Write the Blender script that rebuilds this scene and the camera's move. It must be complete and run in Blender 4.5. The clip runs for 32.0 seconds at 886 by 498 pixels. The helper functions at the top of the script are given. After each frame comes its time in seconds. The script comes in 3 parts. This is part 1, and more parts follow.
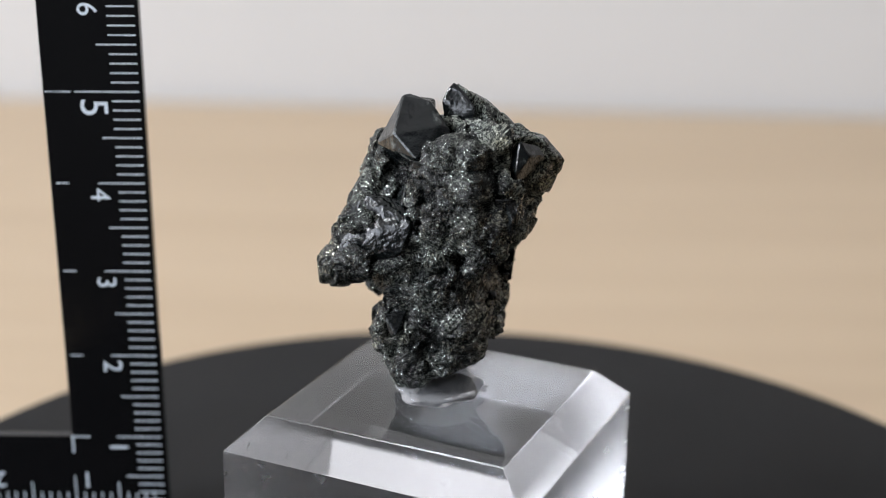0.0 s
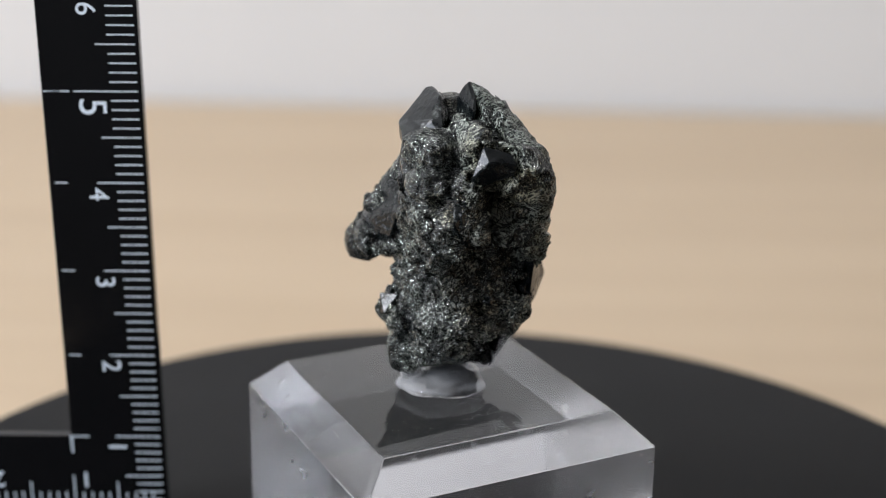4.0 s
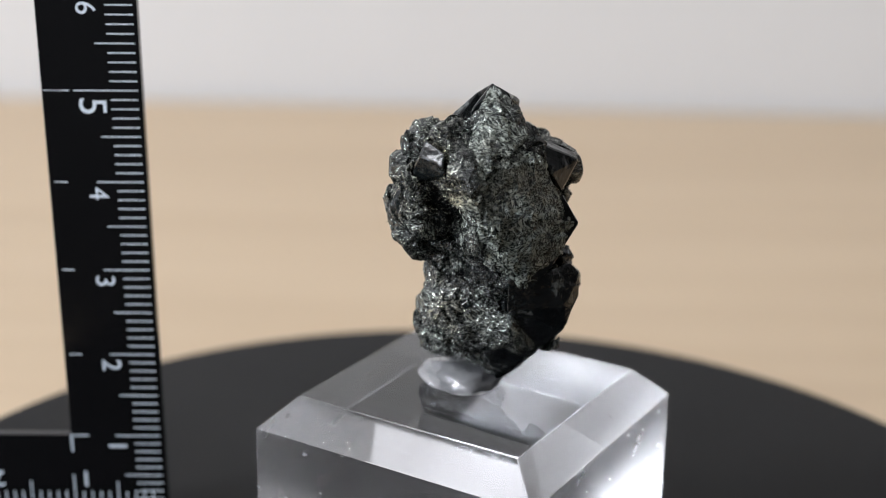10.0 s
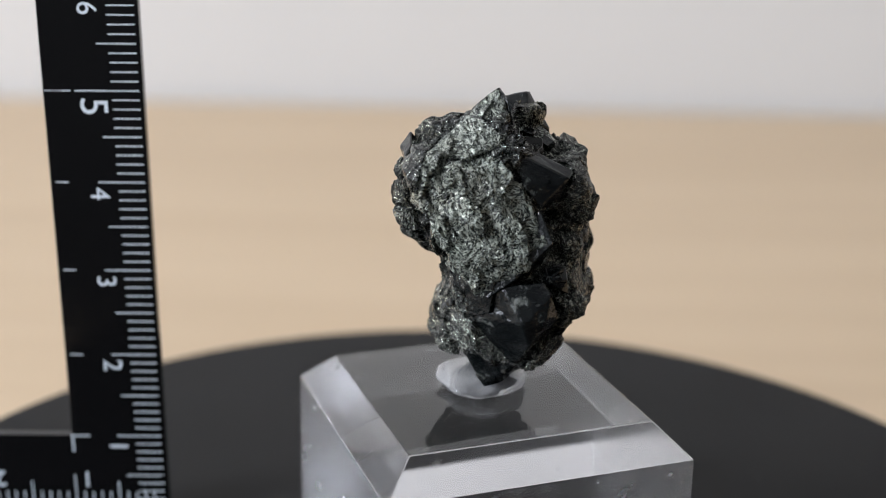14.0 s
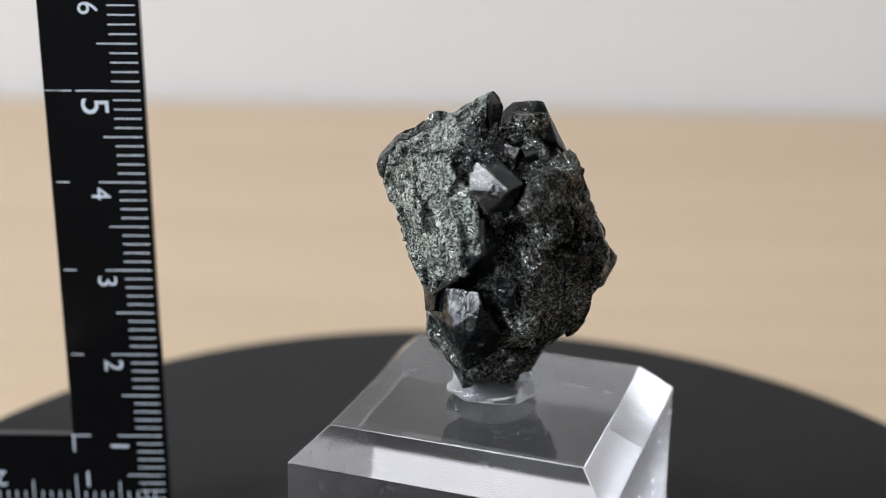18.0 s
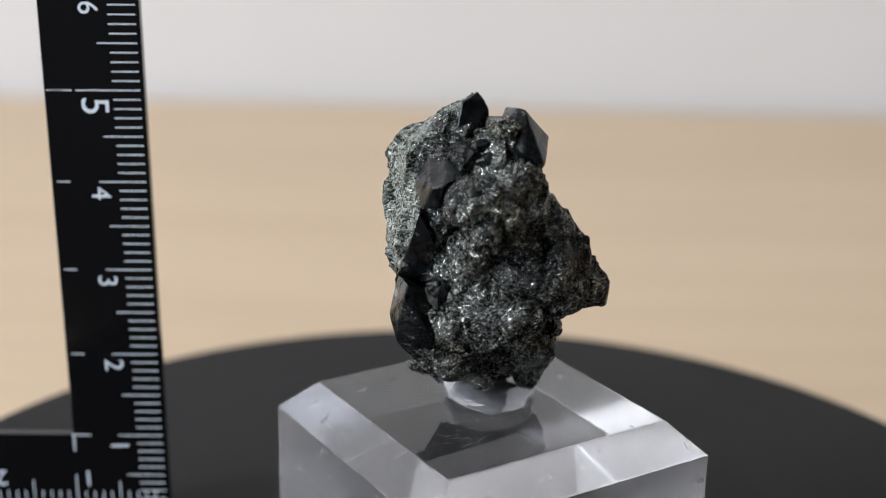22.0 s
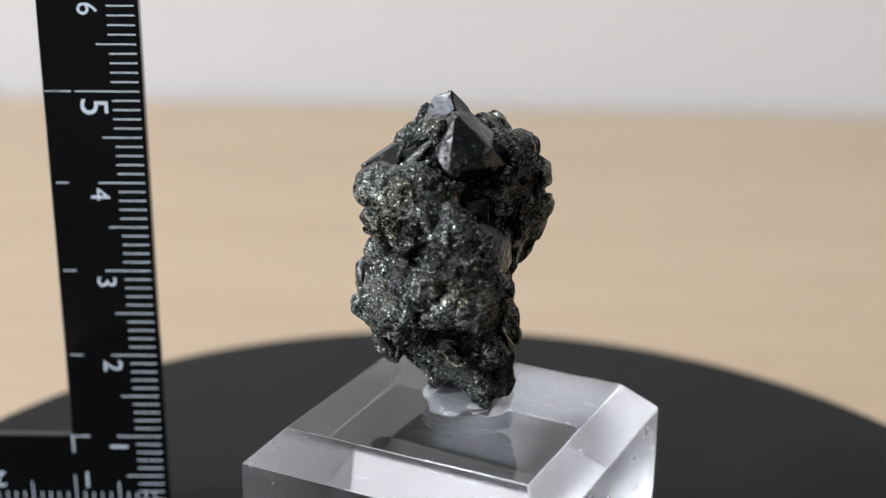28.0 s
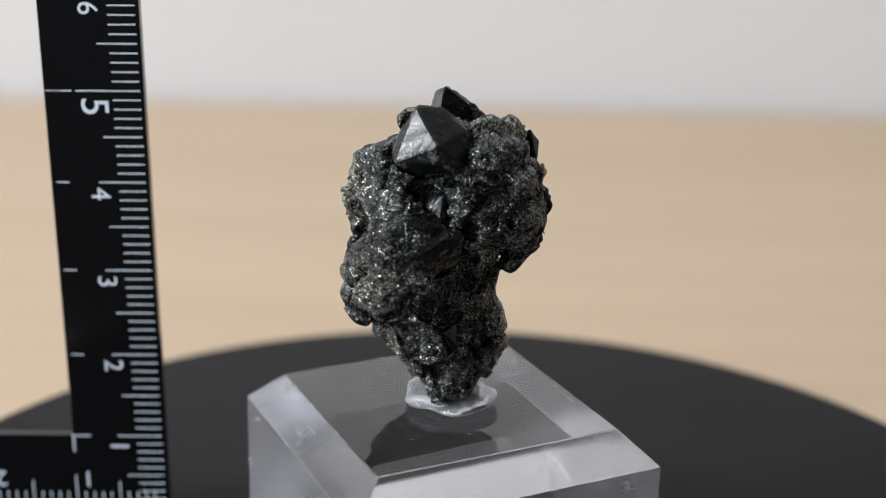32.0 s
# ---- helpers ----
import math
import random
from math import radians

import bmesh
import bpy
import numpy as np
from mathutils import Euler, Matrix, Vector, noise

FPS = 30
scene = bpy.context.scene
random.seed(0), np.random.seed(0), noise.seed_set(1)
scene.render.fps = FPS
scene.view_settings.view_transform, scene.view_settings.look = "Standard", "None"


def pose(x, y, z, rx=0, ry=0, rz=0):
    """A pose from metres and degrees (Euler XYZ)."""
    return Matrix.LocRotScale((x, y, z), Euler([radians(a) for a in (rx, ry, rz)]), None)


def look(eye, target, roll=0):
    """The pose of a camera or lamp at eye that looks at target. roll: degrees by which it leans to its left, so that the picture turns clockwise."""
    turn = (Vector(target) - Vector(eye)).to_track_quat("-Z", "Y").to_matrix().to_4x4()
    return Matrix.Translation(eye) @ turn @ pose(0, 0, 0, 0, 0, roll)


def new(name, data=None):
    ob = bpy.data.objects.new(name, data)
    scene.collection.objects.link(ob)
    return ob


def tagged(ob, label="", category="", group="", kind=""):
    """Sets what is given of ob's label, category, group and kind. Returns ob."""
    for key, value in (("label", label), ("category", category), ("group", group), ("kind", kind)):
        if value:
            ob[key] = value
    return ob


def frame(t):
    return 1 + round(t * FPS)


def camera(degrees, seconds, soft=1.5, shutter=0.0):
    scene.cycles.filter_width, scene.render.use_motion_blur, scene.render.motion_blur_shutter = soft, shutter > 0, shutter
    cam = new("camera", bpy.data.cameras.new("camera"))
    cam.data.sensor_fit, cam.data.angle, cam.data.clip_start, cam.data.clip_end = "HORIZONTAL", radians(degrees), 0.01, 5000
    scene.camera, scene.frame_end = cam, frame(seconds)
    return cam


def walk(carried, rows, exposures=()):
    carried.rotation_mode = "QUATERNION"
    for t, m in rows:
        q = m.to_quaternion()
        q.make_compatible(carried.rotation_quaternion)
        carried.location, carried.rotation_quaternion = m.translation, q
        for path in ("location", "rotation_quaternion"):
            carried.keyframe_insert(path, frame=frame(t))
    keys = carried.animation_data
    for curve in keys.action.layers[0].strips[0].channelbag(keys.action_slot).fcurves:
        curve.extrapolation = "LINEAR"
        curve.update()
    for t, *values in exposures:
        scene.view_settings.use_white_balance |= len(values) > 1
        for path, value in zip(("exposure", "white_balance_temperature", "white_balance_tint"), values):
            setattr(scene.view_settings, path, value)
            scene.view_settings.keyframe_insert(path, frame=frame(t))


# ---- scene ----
# ---------------------------------------------------------------- camera
cam = camera(34.14, 32.0, soft=0.7)
EYE = Vector((0.0, -0.13736, 0.08312))
AHEAD = Vector((-0.0174, 0.94883, -0.3153)).normalized()
SIDE = AHEAD.cross(Vector((0, 0, 1))).normalized()
OVER = SIDE.cross(AHEAD)
REACH = 0.14


def aim(sway, nod):
    """Where the camera looks, with the small sway of its stand in thousandths."""
    return EYE + REACH * (AHEAD - SIDE * sway * 1e-3 + OVER * nod * 1e-3)


SWAY = [(0, 0, 0), (1.0, -0.55, -0.05), (3.0, -0.9, -0.35), (6.0, -0.65, -0.15), (9.0, -0.7, -0.6), (11.5, -1.15, -1.1),
        (13.0, -0.65, -0.9), (14.5, 0.2, -0.6), (16.5, 0.6, -0.6), (18.5, 0.3, -0.75), (19.5, -0.4, -1.1), (21.5, 0.5, -1.05),
        (23.0, 0.8, -0.65), (25.0, 0.8, -0.25), (27.5, 0.1, -0.2), (29.0, 0, -0.55), (30.5, 0.1, -0.6), (32.0, 0.5, -0.6)]
walk(cam, [(t, look(EYE, aim(a, b), 1.05)) for t, a, b in SWAY])
# macro lens, focused on the near face of the stone
cam.data.dof.use_dof = True
cam.data.dof.focus_distance = 0.1405
cam.data.dof.aperture_fstop = 17.0

# ---------------------------------------------------------------- light
scene.view_settings.exposure = -0.05
# light finds its way through the clear block only after many turns
scene.cycles.max_bounces, scene.cycles.transmission_bounces, scene.cycles.glossy_bounces = 28, 28, 8
world = bpy.data.worlds.new("world")
scene.world = world
world.use_nodes = True
sky = world.node_tree.nodes.new("ShaderNodeTexSky")
sky.sky_type, sky.sun_disc, sky.sun_elevation, sky.sun_rotation = "NISHITA", False, radians(35), radians(-80)
world.node_tree.links.new(sky.outputs[0], world.node_tree.nodes["Background"].inputs[0])
world.node_tree.nodes["Background"].inputs[1].default_value = 0.1

WIN_X, WIN_Y0, WIN_Y1, WIN_Z0, WIN_Z1 = -0.9, -0.56, -0.14, 0.56, 1.00
LOW_Y0, LOW_Y1, LOW_Z0, LOW_Z1 = -1.25, -0.10, 0.07, 0.50
SOUTH = -1.6


def daylight(name, watts, width, height, at, towards, color=(0.91, 0.97, 1.09)):
    """Daylight through a window opening."""
    lamp = bpy.data.lights.new(name, "AREA")
    lamp.shape, lamp.size, lamp.size_y = "RECTANGLE", width, height
    lamp.energy, lamp.color = watts, color
    new(name, lamp).matrix_world = look(at, towards)


MID_Y, MID_Z = (WIN_Y0 + WIN_Y1) / 2, (WIN_Z0 + WIN_Z1) / 2
LOW_Y, LOW_Z = (LOW_Y0 + LOW_Y1) / 2, (LOW_Z0 + LOW_Z1) / 2
# unseen windows: bright sky above, a broad bluish one below to brighten the block
daylight("window_daylight", 17.5, WIN_Y1 - WIN_Y0 - 0.1, WIN_Z1 - WIN_Z0 - 0.1, (WIN_X - 0.02, MID_Y, MID_Z), (0, MID_Y, MID_Z),
         (0.97, 0.99, 1.04))
daylight("window_daylight", 12.5, LOW_Y1 - LOW_Y0 - 0.06, LOW_Z1 - LOW_Z0 - 0.06, (WIN_X - 0.02, LOW_Y, LOW_Z), (0, LOW_Y, LOW_Z))


# ---------------------------------------------------------------- materials
def material(name, rough=0.5, metal=0.0, color=(0.5, 0.5, 0.5)):
    m = bpy.data.materials.new(name)
    m.use_nodes = True
    b = m.node_tree.nodes["Principled BSDF"]
    b.inputs["Base Color"].default_value = (*color, 1)
    b.inputs["Roughness"].default_value = rough
    b.inputs["Metallic"].default_value = metal
    return m, m.node_tree, b


def node(tree, kind, links=(), **values):
    """A node with its inputs set (by name) and linked: links are (input, socket)."""
    n = tree.nodes.new(kind)
    for key, value in values.items():
        n.inputs[key.replace("_", " ")].default_value = value
    for key, socket in links:
        tree.links.new(socket, n.inputs[key])
    return n


def ramp(tree, fac, stops):
    n = tree.nodes.new("ShaderNodeValToRGB")
    while len(n.color_ramp.elements) < len(stops):
        n.color_ramp.elements.new(0.5)
    for el, (at, col) in zip(n.color_ramp.elements, stops):
        el.position, el.color = at, (*col, 1) if len(col) == 3 else col
    tree.links.new(fac, n.inputs[0])
    return n.outputs["Color"]


def place(tree):
    c = tree.nodes.new("ShaderNodeTexCoord")
    return c.outputs["Object"]


def make_wall_paint(name="wall_paint", k=1.0):
    m, t, b = material(name, 0.75)
    co = place(t)
    n = node(t, "ShaderNodeTexNoise", [("Vector", co)], Scale=3.0, Detail=4.0)
    t.links.new(ramp(t, n.outputs["Fac"], [(0.3, (0.70 * k, 0.692 * k, 0.682 * k)), (0.7, (0.75 * k, 0.742 * k, 0.732 * k))]), b.inputs["Base Color"])
    g = node(t, "ShaderNodeTexNoise", [("Vector", co)], Scale=350.0, Detail=3.0)
    bm_ = node(t, "ShaderNodeBump", [("Height", g.outputs["Fac"])], Strength=0.15, Distance=0.001)
    t.links.new(bm_.outputs[0], b.inputs["Normal"])
    return m


def make_wood(name="pale_wood", k=1.0):
    m, t, b = material(name, 0.45)
    co = place(t)
    st = node(t, "ShaderNodeMapping", [("Vector", co)])
    st.inputs["Scale"].default_value = (2.0, 26.0, 26.0)
    n = node(t, "ShaderNodeTexNoise", [("Vector", st.outputs[0])], Scale=2.0, Detail=8.0, Roughness=0.6)
    t.links.new(ramp(t, n.outputs["Fac"], [(0.25, (0.57 * k, 0.425 * k, 0.275 * k)), (0.75, (0.67 * k, 0.515 * k, 0.35 * k))]), b.inputs["Base Color"])
    bm_ = node(t, "ShaderNodeBump", [("Height", n.outputs["Fac"])], Strength=0.1, Distance=0.001)
    t.links.new(bm_.outputs[0], b.inputs["Normal"])
    return m


def make_black_felt():
    m, t, b = material("matt_black", 0.7)
    b.inputs["Specular IOR Level"].default_value = 0.33
    co = place(t)
    n = node(t, "ShaderNodeTexNoise", [("Vector", co)], Scale=60.0, Detail=6.0)
    t.links.new(ramp(t, n.outputs["Fac"], [(0.3, (0.0065, 0.0065, 0.0068)), (0.7, (0.010, 0.010, 0.0103))]), b.inputs["Base Color"])
    g = node(t, "ShaderNodeTexNoise", [("Vector", co)], Scale=2500.0, Detail=3.0)
    bm_ = node(t, "ShaderNodeBump", [("Height", g.outputs["Fac"])], Strength=0.3, Distance=0.0002)
    t.links.new(bm_.outputs[0], b.inputs["Normal"])
    return m


def make_acrylic():
    m, t, b = material("clear_acrylic", 0.01, 0, (0.99, 0.99, 1.0))
    b.inputs["Transmission Weight"].default_value = 1.0
    b.inputs["IOR"].default_value = 1.49
    co = place(t)
    st = node(t, "ShaderNodeMapping", [("Vector", co)])
    st.inputs["Scale"].default_value = (7000.0, 420.0, 3000.0)
    st.inputs["Rotation"].default_value = (0, 0, 0.6)
    n = node(t, "ShaderNodeTexNoise", [("Vector", st.outputs[0])], Scale=1.0, Detail=2.0)
    r = ramp(t, n.outputs["Fac"], [(0.77, (0.01, 0.01, 0.01)), (0.83, (0.4, 0.4, 0.4))])
    t.links.new(r, b.inputs["Roughness"])
    return m


def make_acrylic_side(name="brushed_acrylic", k=1.0):
    """Sawn and roughly polished acrylic: clear, with a soft brushed haze."""
    m, t, b = material(name, 0.2, 0, (0.98, 0.978, 1.0))
    b.inputs["Transmission Weight"].default_value = 1.0
    b.inputs["IOR"].default_value = 1.49
    st = node(t, "ShaderNodeMapping", [("Vector", place(t))])
    st.inputs["Scale"].default_value = (300.0, 300.0, 500.0)
    n = node(t, "ShaderNodeTexNoise", [("Vector", st.outputs[0])], Scale=1.0, Detail=4.0)
    t.links.new(ramp(t, n.outputs["Fac"], [(0.3, (0.255 * k, 0.255 * k, 0.255 * k)), (0.7, (0.275 * k, 0.275 * k, 0.275 * k))]), b.inputs["Roughness"])
    return m


def make_putty():
    m, t, b = material("clear_putty", 0.08, 0, (0.95, 0.96, 0.98))
    b.inputs["Transmission Weight"].default_value = 0.8
    b.inputs["IOR"].default_value = 1.38
    n = node(t, "ShaderNodeTexNoise", [("Vector", place(t))], Scale=700.0, Detail=4.0)
    bm_ = node(t, "ShaderNodeBump", [("Height", n.outputs["Fac"])], Strength=0.4, Distance=0.0004)
    t.links.new(bm_.outputs[0], b.inputs["Normal"])
    return m


def make_ruler_black():
    m, t, b = material("black_plastic", 0.12, 0, (0.003, 0.003, 0.0035))
    n = node(t, "ShaderNodeTexNoise", [("Vector", place(t))], Scale=900.0, Detail=3.0)
    t.links.new(ramp(t, n.outputs["Fac"], [(0.3, (0.08, 0.08, 0.08)), (0.7, (0.18, 0.18, 0.18))]), b.inputs["Roughness"])
    return m


def make_print_white():
    m, t, b = material("white_print", 0.5)
    n = node(t, "ShaderNodeTexNoise", [("Vector", place(t))], Scale=2500.0, Detail=4.0)
    t.links.new(ramp(t, n.outputs["Fac"], [(0.3, (0.50, 0.57, 0.64)), (0.5, (0.74, 0.81, 0.88))]), b.inputs["Base Color"])
    return m


def make_stone(name="scaly_dark_stone", slab=False):
    """Dark green-black stone: scaly, with silvery flakes that each lie their own way."""
    m, t, b = material(name, 0.4)
    co = place(t)
    warp = node(t, "ShaderNodeTexNoise", [("Vector", co)], Scale=450.0, Detail=3.0)
    w0 = node(t, "ShaderNodeVectorMath", [(0, warp.outputs["Color"])])
    w0.operation = "SCALE"
    w0.inputs["Scale"].default_value = 0.0016
    bent = node(t, "ShaderNodeVectorMath", [(0, co), (1, w0.outputs[0])])
    big = node(t, "ShaderNodeTexNoise", [("Vector", co)], Scale=190.0, Detail=5.0, Roughness=0.65)
    # bundles of fibres: each bundle lies its own way
    bundle = node(t, "ShaderNodeTexVoronoi", [("Vector", bent.outputs[0])], Scale=800.0)
    angle = node(t, "ShaderNodeVectorMath", [(0, bundle.outputs["Color"])])
    angle.operation = "SCALE"
    angle.inputs["Scale"].default_value = 6.28
    turned = node(t, "ShaderNodeVectorRotate", [("Vector", co)])
    turned.rotation_type = "EULER_XYZ"
    t.links.new(angle.outputs[0], turned.inputs["Rotation"])
    drawn = node(t, "ShaderNodeMapping", [("Vector", turned.outputs[0])])
    drawn.inputs["Scale"].default_value = (4600.0, 2400.0, 900.0)
    fine = node(t, "ShaderNodeTexNoise", [("Vector", drawn.outputs[0])], Scale=1.0, Detail=4.0, Roughness=0.6, Distortion=1.6)
    flake = node(t, "ShaderNodeTexVoronoi", [("Vector", bent.outputs[0])], Scale=1700.0)
    small = node(t, "ShaderNodeTexVoronoi", [("Vector", bent.outputs[0])], Scale=4200.0)
    dark = ramp(t, fine.outputs["Fac"], [(0.49, (0.002, 0.003, 0.003)), (0.57, (0.012, 0.014, 0.0135)), (0.64, (0.42, 0.43, 0.41))])
    pale = ramp(t, fine.outputs["Fac"], [(0.46, (0.005, 0.006, 0.0055)), (0.54, (0.032, 0.036, 0.033)), (0.595, (0.56, 0.575, 0.53))])
    where = ramp(t, big.outputs["Fac"], [(0.44, (0, 0, 0)), (0.54, (1, 1, 1))])
    mix = t.nodes.new("ShaderNodeMix")
    mix.data_type = "RGBA"
    t.links.new(where, mix.inputs["Factor"])
    t.links.new(dark, mix.inputs["A"])
    t.links.new(pale, mix.inputs["B"])
    shade = mix.outputs["Result"]
    if slab:
        shade = ramp(t, fine.outputs["Fac"], [(0.42, (0.008, 0.010, 0.009)), (0.5, (0.058, 0.065, 0.059)), (0.60, (0.52, 0.545, 0.49))])
    tint = node(t, "ShaderNodeTexNoise", [("Vector", co)], Scale=110.0, Detail=3.0)
    rust = ramp(t, tint.outputs["Fac"], [(0.50, (0.965, 1.0, 0.975)), (0.58, (1.0, 1.0, 0.96)), (0.68, (1.0, 0.90, 0.70))])
    mul = t.nodes.new("ShaderNodeMix")
    mul.data_type, mul.blend_type = "RGBA", "MULTIPLY"
    mul.inputs["Factor"].default_value = 1.0
    t.links.new(shade, mul.inputs["A"])
    t.links.new(rust, mul.inputs["B"])
    t.links.new(mul.outputs["Result"], b.inputs["Base Color"])
    t.links.new(ramp(t, fine.outputs["Fac"], [(0.45, (0.22, 0.22, 0.22)), (0.6, (0.14, 0.14, 0.14))]), b.inputs["Roughness"])
    # the flakes have the silvery lustre of mica
    shine = 0.6 if slab else 0.85
    t.links.new(ramp(t, fine.outputs["Fac"], [(0.55, (0, 0, 0)), (0.59, (shine, shine, shine))]), b.inputs["Metallic"])
    bump = node(t, "ShaderNodeBump", [("Height", fine.outputs["Fac"])], Strength=0.6, Distance=0.0003)
    total = bump.outputs[0]
    for cells, amount in ((bundle, 0.45), (flake, 0.5), (small, 0.35)):
        off = node(t, "ShaderNodeVectorMath", [(0, cells.outputs["Color"])])
        off.operation = "SUBTRACT"
        off.inputs[1].default_value = (0.5, 0.5, 0.5)
        sc = node(t, "ShaderNodeVectorMath", [(0, off.outputs[0])])
        sc.operation = "SCALE"
        sc.inputs["Scale"].default_value = amount
        total = node(t, "ShaderNodeVectorMath", [(0, total), (1, sc.outputs[0])]).outputs[0]
    nor = node(t, "ShaderNodeVectorMath", [(0, total)])
    nor.operation = "NORMALIZE"
    t.links.new(nor.outputs[0], b.inputs["Normal"])
    b.inputs["Specular IOR Level"].default_value = 0.5
    return m


def make_crystal():
    """Smooth dark crystal faces with fine growth lines and a thin dusty film."""
    m, t, b = material("dark_crystal", 0.25)
    co = place(t)
    film = node(t, "ShaderNodeTexNoise", [("Vector", co)], Scale=500.0, Detail=7.0, Roughness=0.7)
    t.links.new(ramp(t, film.outputs["Fac"], [(0.45, (0.003, 0.004, 0.0045)), (0.58, (0.009, 0.011, 0.011)), (0.70, (0.16, 0.17, 0.16))]), b.inputs["Base Color"])
    t.links.new(ramp(t, film.outputs["Fac"], [(0.35, (0.09, 0.09, 0.09)), (0.65, (0.26, 0.26, 0.26))]), b.inputs["Roughness"])
    grain = node(t, "ShaderNodeTexNoise", [("Vector", co)], Scale=2400.0, Detail=6.0, Roughness=0.65)
    bump = node(t, "ShaderNodeBump", [("Height", grain.outputs["Fac"])], Strength=0.22, Distance=0.0002)
    t.links.new(bump.outputs[0], b.inputs["Normal"])
    b.inputs["Specular IOR Level"].default_value = 0.5
    return m


WALL, WOOD, FELT = make_wall_paint(), make_wood(), make_black_felt()
# darkened copies for unseen surfaces, so the room gives little fill light
DARKENED_WALL, DARKENED_WOOD = make_wall_paint("darkened_wall_paint", 0.2), make_wood("darkened_wood", 0.12)
ACRYLIC, PUTTY, RULER, PRINT = make_acrylic(), make_putty(), make_ruler_black(), make_print_white()
STONE, SLAB, CRYSTAL = make_stone(), make_stone("pale_green_scaly_stone", True), make_crystal()


# ---------------------------------------------------------------- mesh tools
def mesh_of(bm, name, mat, smooth=False):
    me = bpy.data.meshes.new(name)
    bm.to_mesh(me)
    bm.free()
    me.materials.append(mat)
    if smooth:
        me.polygons.foreach_set("use_smooth", [True] * len(me.polygons))
    return me


def part(name, bm, mat, parent=None, label="", smooth=False):
    ob = new(name, mesh_of(bm, name, mat, smooth))
    ob.parent = parent
    return tagged(ob, label)


def box(x0, y0, z0, x1, y1, z1, bevel=0.0, seg=2):
    bm = bmesh.new()
    bmesh.ops.create_cube(bm, size=1, matrix=Matrix.Translation(((x0 + x1) / 2, (y0 + y1) / 2, (z0 + z1) / 2))
                          @ Matrix.Diagonal((x1 - x0, y1 - y0, z1 - z0, 1)))
    if bevel:
        bmesh.ops.bevel(bm, geom=list(bm.edges), offset=bevel, segments=seg, affect="EDGES", profile=0.5)
    return bm


def setting(name, bm, mat, label, category):
    return tagged(part(name, bm, mat), label, category, kind="structure")


# ---------------------------------------------------------------- the room
DESK_Z = -0.03
ROOM = (WIN_X, 3.0, SOUTH, 0.366, -0.76, 1.65)
X0, X1, Y0, Y1, ZF, ZC = ROOM
# the floor is out of view; its dark colour keeps bounce light low
setting("floor", box(X0 - 0.1, Y0 - 0.1, ZF - 0.1, X1 + 0.1, Y1 + 0.1, ZF), DARKENED_WOOD, "unseen wooden floor, coloured dark to hold back bounced light", "floor")
setting("ceiling", box(X0 - 0.1, Y0 - 0.1, ZC, X1 + 0.1, Y1 + 0.1, ZC + 0.1), WALL, "plain white painted ceiling", "ceiling")
setting("wall_north", box(X0, Y1, ZF, X1, Y1 + 0.1, ZC), WALL, "plain off-white painted wall behind the desk", "wall")
# out of view, darkened so the stone's right side stays black
setting("wall_east", box(X1, Y0 - 0.1, ZF, X1 + 0.1, Y1 + 0.1, ZC), DARKENED_WALL, "unseen wall, coloured dark to hold back bounced light", "wall")


def joined(boxes):
    bm = bmesh.new()
    for b6 in boxes:
        other = box(*b6)
        tmp = bpy.data.meshes.new("tmp")
        other.to_mesh(tmp)
        other.free()
        bm.from_mesh(tmp)
        bpy.data.meshes.remove(tmp)
    return bm


W, S = X0 - 0.1, Y0 - 0.1
setting("wall_west", joined([(W, S, ZF, X0, LOW_Y0, ZC), (W, LOW_Y1, ZF, X0, Y1 + 0.1, ZC), (W, LOW_Y0, ZF, X0, LOW_Y1, LOW_Z0), (W, LOW_Y0, LOW_Z1, X0, LOW_Y1, WIN_Z0),
                             (W, LOW_Y0, WIN_Z0, X0, WIN_Y0, WIN_Z1), (W, WIN_Y1, WIN_Z0, X0, LOW_Y1, WIN_Z1), (W, LOW_Y0, WIN_Z1, X0, LOW_Y1, ZC)]),
        WALL, "off-white painted wall with two window openings", "wall")
# behind the camera, darkened so it reflects little onto stone and ruler
setting("wall_south", box(X0, S, ZF, X1, Y0, ZC), DARKENED_WALL, "unseen wall, coloured dark to hold back bounced light", "wall")

desk = tagged(new("desk"), "pale beige wooden desk standing against the wall", "desk")
desk.location = (0.1, 0.0, ZF)
top = part("desktop", box(-0.9, -0.115, DESK_Z - ZF - 0.028, 0.9, Y1 - 0.004, DESK_Z - ZF, 0.002), WOOD, desk)
for lx in (-0.84, 0.84):
    for ly in (-0.08, Y1 - 0.06):
        part("leg", box(lx - 0.025, ly - 0.025, 0, lx + 0.025, ly + 0.025, DESK_Z - ZF - 0.028, 0.002), WOOD, desk)


# ---------------------------------------------------------------- turntable
def lathe(profile, seg=160):
    bm = bmesh.new()
    rings = []
    for r, z in profile:
        if r < 1e-6:
            rings.append([bm.verts.new((0, 0, z))])
        else:
            rings.append([bm.verts.new((r * math.cos(2 * math.pi * i / seg), r * math.sin(2 * math.pi * i / seg), z)) for i in range(seg)])
    for a, b in zip(rings, rings[1:]):
        for i in range(seg):
            j = (i + 1) % seg
            if len(a) == 1:
                bm.faces.new((a[0], b[i], b[j]))
            elif len(b) == 1:
                bm.faces.new((a[i], b[0], a[j]))
            else:
                bm.faces.new((a[i], b[i], b[j], a[j]))
    bmesh.ops.recalc_face_normals(bm, faces=list(bm.faces))
    return bm


